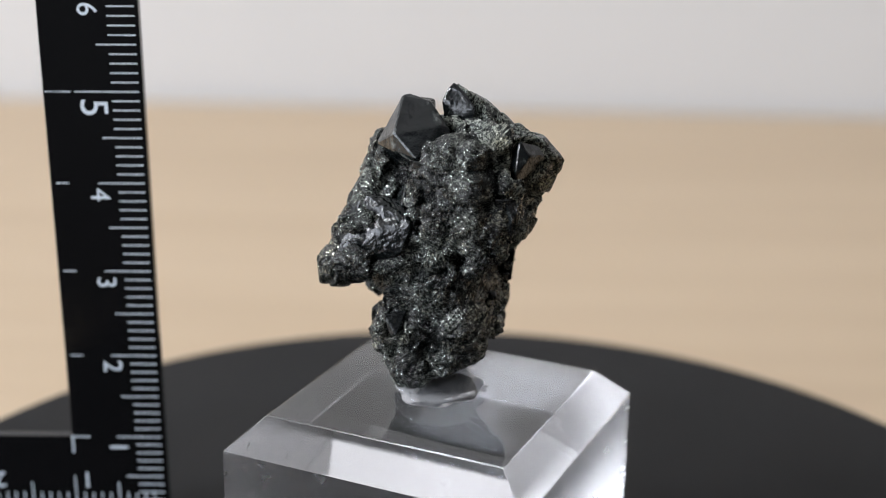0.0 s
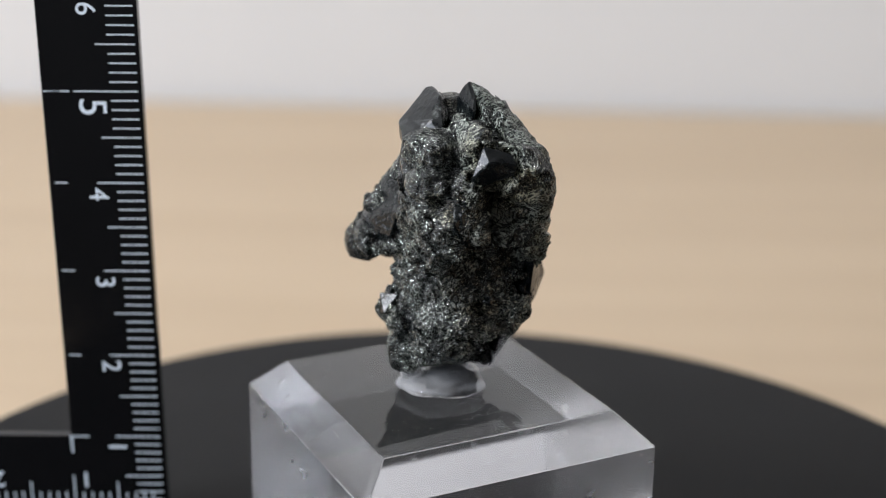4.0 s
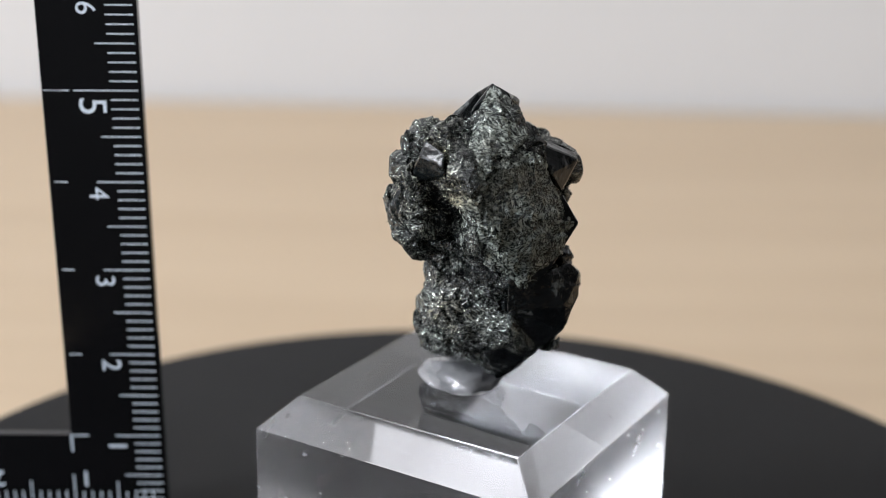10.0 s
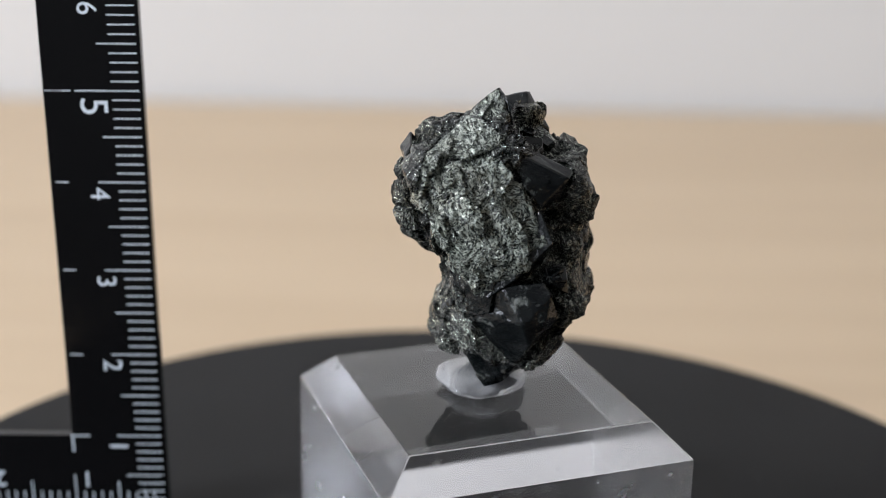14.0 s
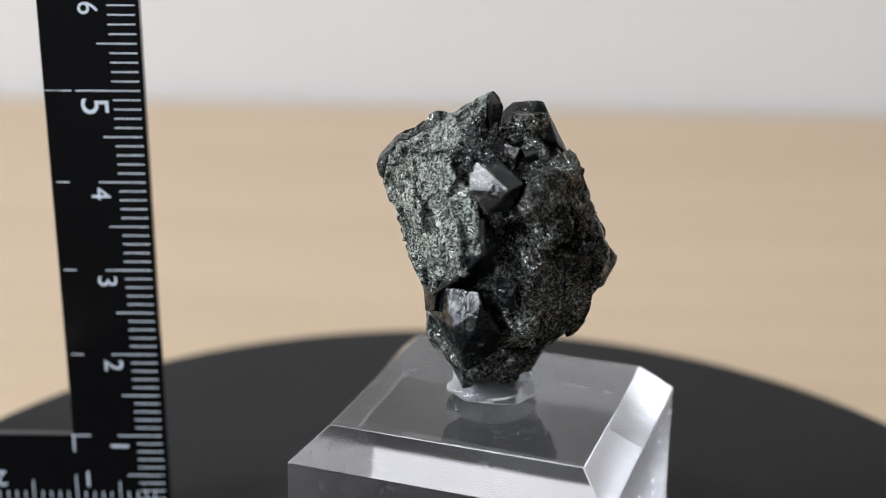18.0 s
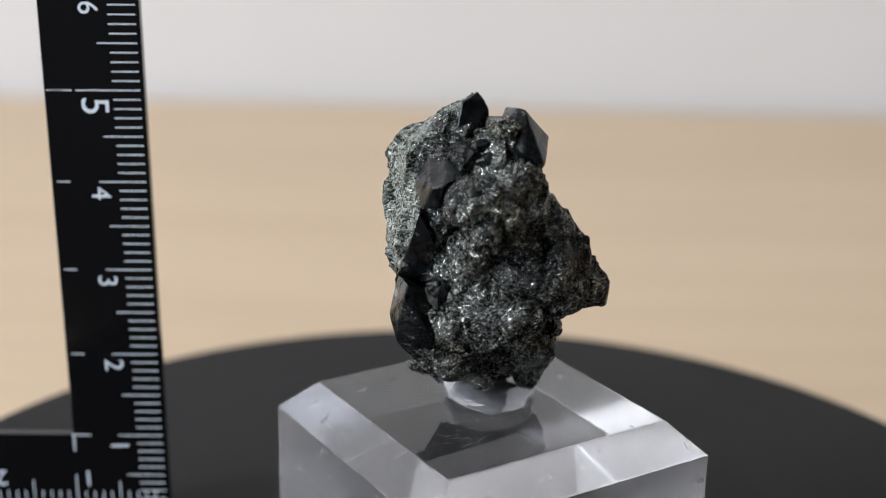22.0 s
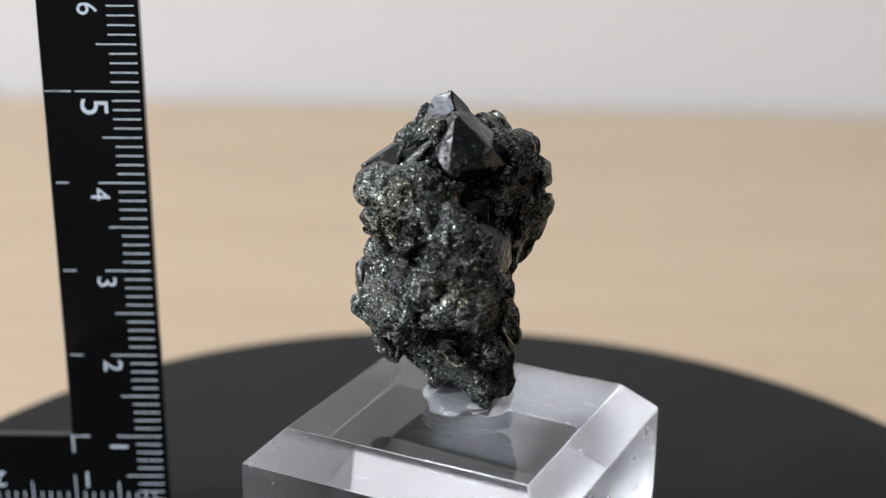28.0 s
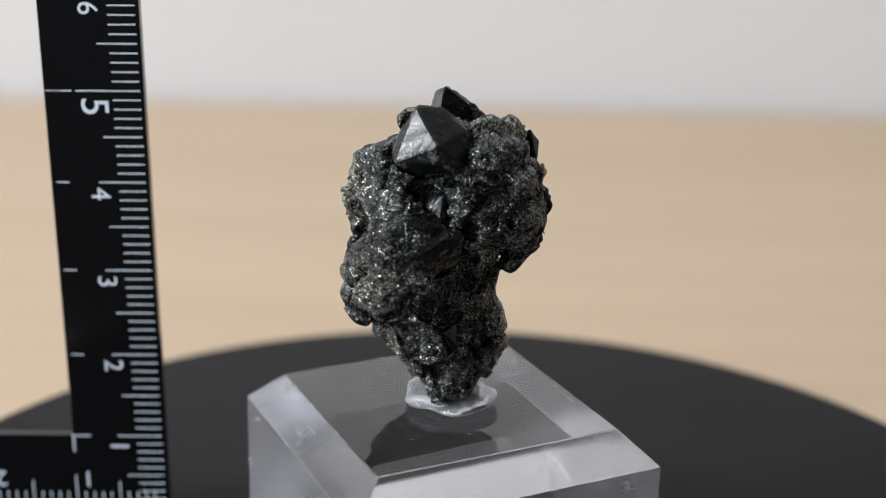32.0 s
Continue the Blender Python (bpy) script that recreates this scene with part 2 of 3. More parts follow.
R_DISC, TOP = 0.0701, 0.0006
turntable = tagged(new("turntable"), "round matt black motorised display turntable on the desk", "turntable")
turntable.location = (-0.0006, 0.0018, DESK_Z)
base = part("base", lathe([(0, 0), (0.058, 0), (0.060, 0.001), (0.060, 0.020), (0.058, 0.022), (0, 0.022)]), FELT, turntable)
H_DISC = TOP - DESK_Z
disc = part("platter", lathe([(0, H_DISC - 0.007), (R_DISC - 0.001, H_DISC - 0.007), (R_DISC, H_DISC - 0.006), (R_DISC, H_DISC - 0.0012),
                              (R_DISC - 0.0004, H_DISC - 0.0003), (R_DISC - 0.0012, H_DISC), (0, H_DISC)]), FELT, turntable)

# ---------------------------------------------------------------- acrylic block
BLOCK_TOP, BEVEL_H, HALF_TOP, HALF = 0.0217, 0.0033, 0.0128, 0.01603
BLOCK_AT = (-0.00085, 0.00276)


def bevelled_block():
    bm = bmesh.new()
    rows = []
    for half, z in ((HALF, TOP + 0.0001), (HALF, BLOCK_TOP - BEVEL_H), (HALF_TOP, BLOCK_TOP)):
        rows.append([bm.verts.new((sx * half, sy * half, z)) for sx, sy in ((-1, -1), (1, -1), (1, 1), (-1, 1))])
    bm.faces.new(rows[0][::-1])
    bm.faces.new(rows[2])
    for a, b in zip(rows, rows[1:]):
        for i in range(4):
            j = (i + 1) % 4
            bm.faces.new((a[i], a[j], b[j], b[i]))
    bmesh.ops.bevel(bm, geom=list(bm.edges), offset=0.00012, segments=2, affect="EDGES", profile=0.5)
    return bm


pivot = {}
block_mesh = mesh_of(bevelled_block(), "acrylic_block", ACRYLIC)
block_mesh.materials.append(make_acrylic_side())
block_mesh.materials.append(make_acrylic_side("polished_acrylic_edge", 0.36))
for f in block_mesh.polygons:
    if abs(f.normal.z) < 0.9:
        f.material_index = 1 if abs(f.normal.z) < 0.2 else 2
block = tagged(new("acrylic_block", block_mesh),
               "clear acrylic display block with sloping top edges on the turntable", "display stand")


def make_scuff():
    m, t, b = material("pale_scuff", 0.4, 0, (0.8, 0.82, 0.86))
    b.inputs["Alpha"].default_value = 0.45
    return m


def scratch_mesh():
    """Fine scratches and dust on the top of the block and on its sloping edges."""
    bm = bmesh.new()

    def stroke(points, w, up):
        rows = []
        for k, p in enumerate(points):
            along = (points[min(k + 1, len(points) - 1)] - points[max(k - 1, 0)]).normalized()
            side = along.cross(up) * w * (0.35 + 0.65 * math.sin(math.pi * (k + 0.5) / len(points)))
            rows.append((bm.verts.new(p - side), bm.verts.new(p + side)))
        for a, b in zip(rows, rows[1:]):
            bm.faces.new((a[0], a[1], b[1], b[0]))

    up = Vector((0, 0, 1))
    heaps = [Vector((random.uniform(-0.010, 0.010), random.uniform(-0.010, 0.010), BLOCK_TOP + 0.000004)) for _ in range(16)]
    for _ in range(150):
        at = random.choice(heaps) + Vector((random.gauss(0, 0.0016), random.gauss(0, 0.0016), 0))
        if max(abs(at.x), abs(at.y)) > 0.0118:
            continue
        a, bend, n = random.uniform(0, 3.14), random.gauss(0, 0.25), random.uniform(0.0001, 0.00045)
        stroke([at + Vector((math.cos(a + bend * k), math.sin(a + bend * k), 0)) * (n * (k - 1.5)) for k in range(4)], random.uniform(0.000008, 0.000016), up)
    for side in range(4):
        out = Vector((math.cos(side * math.pi / 2), math.sin(side * math.pi / 2), 0))
        across = up.cross(out)
        lean = (out * BEVEL_H + up * (HALF - HALF_TOP)).normalized()
        down = across.cross(lean)
        mid = out * (HALF + HALF_TOP) / 2 + up * (BLOCK_TOP - BEVEL_H / 2) + lean * 0.000005
        for _ in range(9):
            at = mid + across * random.uniform(-0.012, 0.012) + down * random.uniform(-0.0018, 0.0018)
            r = random.uniform(0.00002, 0.00005)
            bm.faces.new([bm.verts.new(at + (across * math.cos(k * 1.047) + down * math.sin(k * 1.047)) * r) for k in range(6)])
        for _ in range(5):
            at = mid + across * random.uniform(-0.011, 0.011) + down * random.uniform(-0.001, 0.001)
            n = random.uniform(0.0002, 0.0009)
            stroke([at + across * (n * (k - 1.5)) + down * (random.uniform(-0.1, 0.1) * n) for k in range(4)], 0.00001, lean)
    return bm


part("scratches", scratch_mesh(), make_scuff(), block, "fine pale scratches and dust specks")


# ---------------------------------------------------------------- the stone
LUMPS, WAYS, KNOBS = [], [], []


def lump(x, y, z, rx, ry, rz, a, b, c):
    """A faceted ellipsoid of stone, in millimetres and degrees."""
    ways = np.random.normal(size=(12, 3))
    ways /= np.linalg.norm(ways, axis=1, keepdims=True)
    WAYS.append(ways)
    LUMPS.append((np.array((x, y, z)), np.array(Euler([radians(v) for v in (rx, ry, rz)]).to_matrix()), np.array((a, b, c))))


def knob(x, y, z, r):
    """A rounded bunch of grains with a few worn flats, in millimetres."""
    ways = np.random.normal(size=(9, 3))
    WAYS.append(ways / np.linalg.norm(ways, axis=1, keepdims=True))
    turn_ = Euler([random.uniform(-1.5, 1.5) for _ in range(3)]).to_matrix()
    LUMPS.append((np.array((x, y, z)), np.array(turn_), r * np.array((random.uniform(0.95, 1.15), random.uniform(0.88, 1.05), random.uniform(0.9, 1.05)))))
    KNOBS.append(len(LUMPS) - 1)


lump(1.03, 0.53, 51.68, 12, 24, -56, 2.00, 0.80, 0.80)
lump(2.98, 2.74, 50.79, 170, 42, 15, 3.40, 1.20, 0.80)
lump(0.01, 5.49, 50.37, -38, 3, 96, 2.88, 1.85, 1.30)
lump(0.28, 1.77, 49.68, -50, -3, 74, 4.62, 2.00, 1.61)
lump(-0.75, -3.59, 49.65, 180, -23, 92, 1.17, 0.80, 0.80)
lump(-2.32, 6.50, 49.39, 32, 33, -137, 2.24, 1.18, 0.80)
lump(3.91, -0.50, 49.22, -132, -42, 93, 3.57, 0.98, 0.93)
lump(-2.91, 0.71, 49.09, 32, -23, -34, 3.02, 1.09, 0.80)
lump(0.06, 8.62, 48.62, -32, 30, 36, 2.69, 0.82, 0.80)
lump(-0.29, -5.60, 48.32, 60, 1, -25, 1.94, 1.21, 0.97)
lump(2.33, 6.47, 48.29, -149, 40, 51, 4.36, 2.48, 0.82)
lump(6.56, 4.17, 47.14, 161, -31, -100, 2.99, 1.11, 0.83)
lump(-1.01, 4.42, 46.62, 42, -2, -116, 7.11, 3.48, 2.90)
lump(6.52, -1.13, 46.60, -124, -35, 95, 2.64, 0.80, 0.80)
lump(0.77, -4.41, 46.54, -103, 4, -23, 4.21, 2.37, 2.28)
lump(5.00, -5.03, 46.44, 135, -35, -140, 3.31, 2.39, 1.08)
lump(-1.90, 8.50, 46.25, 58, -59, -103, 3.73, 2.34, 0.80)
lump(1.83, 11.28, 46.24, -152, 58, 128, 1.37, 0.92, 0.85)
lump(-4.66, -1.76, 46.20, 63, -27, -47, 2.75, 1.26, 0.80)
lump(7.46, 5.07, 45.65, -96, 8, 86, 2.27, 1.06, 0.80)
lump(6.92, 8.10, 45.52, -113, 29, 110, 2.39, 1.23, 0.80)
lump(-5.32, 2.37, 45.31, -82, -48, 55, 2.61, 1.90, 0.80)
lump(4.33, 8.09, 44.51, 64, -0, -45, 4.92, 2.64, 1.83)
lump(4.07, 0.92, 44.26, 173, -65, 175, 7.83, 5.14, 3.63)
lump(-3.07, -4.67, 43.97, -42, 59, -170, 4.05, 2.49, 1.37)
lump(0.90, 10.62, 43.93, 95, -65, -162, 2.41, 2.04, 0.85)
lump(7.82, -4.03, 43.22, 105, -49, -125, 4.18, 3.27, 1.59)
lump(3.29, 9.97, 42.23, -120, -37, -22, 4.51, 1.25, 0.82)
lump(-4.81, -1.75, 42.13, 94, 37, -76, 4.42, 3.15, 1.18)
lump(4.00, -3.39, 41.61, -155, -66, -128, 6.44, 3.66, 1.01)
lump(-5.83, 1.22, 41.37, 97, -61, -114, 3.68, 1.45, 0.80)
lump(-4.72, 10.05, 41.16, -18, -55, -16, 5.09, 1.35, 0.81)
lump(-1.92, 1.75, 40.92, 100, -49, -86, 10.08, 4.75, 4.18)
lump(4.80, 9.08, 40.92, -90, -72, 100, 3.56, 1.91, 1.05)
lump(5.57, -4.39, 40.52, 116, -34, -6, 2.52, 1.12, 0.89)
lump(-1.87, -5.65, 40.49, 55, -48, -149, 1.67, 0.80, 0.80)
lump(-5.71, 8.37, 40.19, 31, -52, -34, 3.18, 1.63, 0.81)
lump(-4.05, 7.71, 39.97, 50, -48, -51, 5.57, 3.90, 1.80)
lump(-4.82, -3.96, 39.84, 126, -61, -93, 1.29, 0.83, 0.83)
lump(8.61, 3.63, 39.51, 49, 73, -131, 2.51, 1.54, 0.89)
lump(8.47, -0.70, 39.39, 80, 42, -109, 3.76, 2.58, 1.08)
lump(-0.78, -1.29, 39.21, -56, 20, 49, 5.87, 3.10, 1.82)
lump(-0.04, -3.68, 38.83, -28, -2, 13, 3.17, 0.97, 0.80)
lump(-3.08, 12.16, 38.58, -82, 20, 16, 3.24, 1.96, 0.80)
lump(2.13, 6.65, 38.40, 147, 67, 8, 8.45, 6.71, 3.11)
lump(-4.26, -2.59, 37.73, 5, -36, -97, 3.03, 1.08, 1.00)
lump(4.03, -0.43, 37.68, -17, -41, -47, 5.59, 4.40, 1.80)
lump(6.37, 3.42, 37.29, -35, -86, 3, 8.19, 1.63, 1.06)
lump(2.60, 10.51, 37.07, 98, 47, -33, 4.12, 3.44, 0.83)
lump(-6.37, 5.75, 36.76, -128, 14, 106, 3.69, 1.23, 1.08)
lump(-4.64, 9.91, 36.52, 6, 20, 43, 3.69, 2.73, 2.03)
lump(6.60, 6.98, 36.31, 120, 35, -39, 3.60, 1.16, 0.80)
lump(5.85, -1.35, 36.14, -2, 48, 155, 3.26, 1.60, 1.13)
lump(-7.29, 10.30, 35.80, 110, 24, -80, 1.23, 1.05, 0.80)
lump(-4.60, 3.84, 35.21, -101, -69, 99, 5.99, 2.84, 0.96)
lump(-2.20, 11.39, 34.48, 24, 8, -29, 1.18, 0.80, 0.80)
lump(1.38, -0.56, 34.34, 94, 63, -1, 6.50, 4.11, 1.39)
lump(8.77, 4.54, 34.03, -44, 54, -54, 2.30, 0.80, 0.80)
lump(-1.96, 8.72, 33.72, 130, -42, -155, 4.48, 3.78, 0.80)
lump(-3.34, 1.05, 33.59, 61, -68, -46, 9.20, 2.30, 1.48)
lump(5.77, 8.83, 33.49, 94, -13, -45, 3.66, 2.26, 0.94)
lump(2.54, 11.66, 33.26, -62, -61, 135, 1.43, 1.11, 0.80)
lump(5.79, -1.07, 32.16, 40, 45, 28, 1.47, 0.80, 0.80)
lump(9.36, 2.22, 31.49, 85, 22, -111, 1.18, 0.99, 0.83)
lump(-5.22, 5.42, 31.21, 27, -50, -65, 1.05, 0.83, 0.80)
lump(6.63, 4.57, 31.14, -55, -43, 96, 4.53, 3.38, 2.31)
lump(-1.98, -1.76, 31.00, 11, -77, 66, 2.52, 2.27, 0.82)
lump(0.15, 2.99, 30.70, 149, 46, -170, 6.62, 5.58, 4.62)
lump(-4.06, -1.26, 29.82, -76, -63, 123, 1.93, 1.48, 0.80)
lump(0.11, 8.69, 29.80, -143, -25, 22, 2.85, 0.80, 0.80)
lump(-4.31, 7.43, 29.69, 76, -2, -146, 2.03, 1.04, 0.84)
lump(7.57, 0.60, 29.68, -73, -45, 37, 2.34, 1.41, 0.80)
lump(-6.05, 4.63, 29.65, -115, 5, 84, 2.02, 1.24, 0.80)
lump(5.22, 7.66, 29.19, -45, -33, 112, 3.94, 1.67, 0.80)
lump(5.99, 1.10, 29.10, 50, -30, -121, 3.47, 2.99, 1.67)
lump(2.51, -2.25, 29.01, -77, 8, 19, 2.64, 1.23, 0.80)
lump(1.40, 5.49, 27.97, 34, -36, 18, 6.26, 5.51, 1.21)
lump(-0.76, -1.55, 27.22, 123, 3, -4, 1.94, 1.42, 0.80)
lump(6.36, 1.85, 26.75, -3, -27, -26, 1.55, 0.80, 0.80)
lump(-4.62, 1.11, 26.04, 132, -27, -69, 2.97, 1.29, 0.80)
lump(-4.87, 4.36, 25.27, 66, 49, 25, 2.07, 1.38, 1.13)
lump(3.23, 0.91, 24.85, 81, 9, -151, 2.23, 1.36, 0.86)
lump(0.61, 3.98, 24.74, -15, -21, 108, 1.48, 0.85, 0.80)
lump(-1.70, 1.71, 24.10, -24, -0, -25, 2.99, 0.80, 0.80)

knob(2.3, 1.5, 52.2, 1.6)
knob(0.2, 5.9, 51.3, 1.7)
knob(3.3, 0.9, 51.1, 1.8)
knob(1.9, -0.8, 50.4, 1.6)
knob(3.9, -1.2, 49.6, 2.0)
knob(-1.0, -3.4, 49.5, 1.8)
knob(-0.9, -1.4, 49.4, 1.9)
knob(2.6, -4.6, 49.1, 2.1)
knob(4.8, -0.6, 48.8, 1.9)
knob(-3.5, 0.0, 48.5, 1.6)
knob(5.7, 1.9, 48.2, 1.7)
knob(-1.8, -2.4, 48.2, 1.8)
knob(6.4, 4.9, 48.1, 1.7)
knob(-0.6, -6.1, 47.9, 1.6)
knob(6.2, -0.2, 47.6, 1.7)
knob(-0.1, 10.3, 47.5, 1.3)
knob(-5.2, 2.3, 47.5, 1.7)
knob(5.2, -5.1, 47.3, 1.7)
knob(1.7, 10.0, 47.1, 1.7)
knob(4.5, 9.7, 47.1, 1.2)
knob(-5.1, 0.2, 47.0, 2.0)
knob(6.2, 7.9, 46.6, 1.3)
knob(3.5, -6.7, 46.5, 2.0)
knob(5.3, -1.3, 46.5, 2.6)
knob(4.9, -5.0, 46.0, 2.0)
knob(4.6, 8.5, 45.9, 2.0)
knob(-0.2, 10.2, 45.7, 1.6)
knob(7.5, 4.0, 45.7, 1.6)
knob(-2.7, -5.2, 45.6, 1.4)
knob(6.4, 0.4, 45.5, 2.0)
knob(6.4, 8.6, 45.0, 1.7)
knob(-5.3, 3.9, 44.7, 1.6)
knob(6.3, 1.4, 44.7, 2.5)
knob(-4.5, -1.3, 44.6, 2.4)
knob(2.6, -5.7, 44.2, 2.2)
knob(-0.2, 10.4, 43.5, 1.8)
knob(-2.6, 9.8, 43.4, 1.7)
knob(5.0, -4.2, 43.2, 2.4)
knob(4.5, 9.6, 42.9, 2.1)
knob(-3.4, -4.9, 42.5, 2.0)
knob(1.8, 10.1, 42.2, 2.4)
knob(-5.0, -0.2, 42.2, 2.6)
knob(6.3, -3.1, 42.2, 2.2)
knob(-3.0, 10.2, 41.8, 1.9)
knob(8.2, 0.9, 41.4, 1.8)
knob(-1.1, -5.7, 41.4, 1.7)
knob(7.8, 3.1, 41.3, 2.0)
knob(-4.7, -3.8, 41.2, 2.0)
knob(-4.2, 9.4, 40.8, 2.3)
knob(4.7, -4.4, 40.6, 2.1)
knob(3.2, -2.9, 39.9, 2.1)
knob(4.4, 6.8, 39.9, 1.9)
knob(-2.4, 12.1, 39.8, 1.5)
knob(-5.2, 1.3, 39.7, 2.1)
knob(7.7, -0.1, 39.5, 1.9)
knob(-4.8, 11.2, 39.1, 1.7)
knob(-4.3, -3.7, 38.9, 2.0)
knob(-4.8, 6.0, 38.7, 1.5)
knob(6.5, 5.1, 38.5, 1.0)
knob(0.9, 11.9, 38.4, 1.3)
knob(1.5, 10.2, 37.8, 1.5)
knob(-1.3, 12.2, 37.7, 1.9)
knob(7.2, -2.0, 37.4, 1.6)
knob(-4.7, -3.5, 37.3, 1.8)
knob(-6.4, 9.0, 37.0, 1.9)
knob(4.0, 8.2, 37.0, 1.9)
knob(-4.9, 1.1, 36.8, 1.8)
knob(-6.0, 11.3, 36.5, 2.2)
knob(2.9, 11.0, 36.3, 1.5)
knob(-8.0, 8.5, 36.0, 1.3)
knob(5.2, -2.8, 35.7, 1.4)
knob(5.9, 8.3, 35.7, 1.5)
knob(1.0, -0.5, 35.5, 1.8)
knob(-3.7, 12.5, 35.4, 1.3)
knob(-1.2, -0.8, 35.0, 2.2)
knob(-7.1, 12.5, 34.9, 0.7)
knob(1.4, 11.8, 34.8, 1.6)
knob(7.0, -1.1, 34.7, 1.2)
knob(-1.7, -2.3, 34.3, 1.8)
knob(-4.9, 2.2, 34.3, 2.1)
knob(9.0, 3.0, 34.2, 1.7)
knob(-2.8, 12.1, 34.1, 1.7)
knob(0.5, -0.7, 34.0, 1.8)
knob(2.7, 10.8, 33.9, 2.1)
knob(4.5, 10.5, 33.8, 1.9)
knob(4.4, 9.4, 33.4, 2.4)
knob(0.6, 12.0, 33.2, 1.1)
knob(2.6, 11.8, 33.2, 1.4)
knob(6.8, 7.5, 33.0, 1.9)
knob(-4.0, 0.4, 32.9, 1.5)
knob(-4.2, 4.0, 32.5, 2.9)
knob(2.8, -1.3, 32.5, 2.1)
knob(-5.1, 1.5, 31.4, 1.7)
knob(1.4, 11.7, 31.4, 1.5)
knob(7.4, 4.8, 31.3, 2.1)
knob(-1.9, -1.1, 30.9, 2.4)
knob(-3.5, 5.6, 30.9, 1.8)
knob(-4.1, -0.1, 30.9, 1.8)
knob(4.3, -0.9, 30.5, 2.2)
knob(8.4, 3.3, 30.5, 1.8)
knob(-6.0, 6.2, 30.4, 1.3)
knob(-3.4, 1.2, 30.4, 2.5)
knob(1.0, -2.2, 29.6, 1.3)
knob(7.6, 3.5, 29.0, 1.8)
knob(-2.7, 7.1, 28.9, 2.7)
knob(8.9, 1.7, 28.9, 1.4)
knob(-5.3, 4.7, 28.5, 2.2)
knob(5.4, 6.5, 28.2, 1.9)
knob(-4.9, -0.2, 27.7, 1.8)
knob(-2.8, -1.3, 27.3, 2.1)
knob(1.9, 4.7, 26.7, 2.1)
knob(-5.2, 3.6, 25.8, 1.8)
knob(-4.4, 5.6, 25.4, 1.8)

def bunch(x, y, z, r):
    """A bunch that stands out of the stone's outline, in millimetres."""
    lump(x, y, z, 0, 0, 0, r, r, r)
    knob(x, y, z, r)


HOLLOWS = []


def hollow(x, y, z, r):
    """A hollow between the bunches, in millimetres."""
    HOLLOWS.append((np.array((x, y, z)), r))


# under the brow
hollow(4.9, -2.4, 36.4, 1.5)
hollow(0.8, -3.0, 35.2, 1.4)
hollow(-2.4, -3.2, 36.0, 1.4)
hollow(0.1, -3.2, 36.9, 1.6)
hollow(3.3, -3.8, 37.2, 1.5)
# behind the blocky crystal and beside the arm
hollow(-2.9, 7.0, 45.3, 1.2)
hollow(-4.6, 4.4, 45.6, 1.0)
hollow(-5.6, 2.4, 41.0, 1.0)
hollow(-5.7, 2.8, 38.5, 1.1)
hollow(-5.3, 2.8, 36.2, 1.1)
hollow(-4.4, 8.8, 31.2, 1.5)
hollow(7.8, 6.2, 39.0, 1.0)
# the arm's outer bunches and the stone's foot
lump(-6.5, 11.1, 35.8, 0, 0, 0, 2.1, 2.0, 1.9)
lump(-3.6, 11.6, 36.4, 0, 0, 20, 2.0, 1.7, 1.9)
lump(-1.6, 12.1, 37.6, 0, 0, 0, 1.7, 1.5, 1.7)
lump(2.6, 1.6, 25.7, 0, 20, 0, 2.1, 1.8, 2.1)
knob(-6.7, 11.6, 36.0, 1.7)
knob(-4.3, 12.0, 36.2, 1.5)
knob(-1.8, 12.4, 37.7, 1.3)
bunch(-5.0, 0.2, 48.4, 1.7)
bunch(-4.4, -1.8, 48.2, 1.7)
bunch(-5.5, -2.5, 45.2, 1.8)
bunch(-5.7, -2.9, 42.6, 1.65)
bunch(-5.3, -2.5, 40.4, 1.45)
bunch(5.8, 8.0, 45.4, 1.6)
bunch(5.5, 8.1, 38.8, 1.4)
bunch(6.3, 8.3, 33.0, 1.5)

STEP = 0.14
PLANES = []
specimen = tagged(new("mineral_specimen"), "dark green-black crystalline mineral cluster standing on clear putty", "mineral")


CLIPS = []


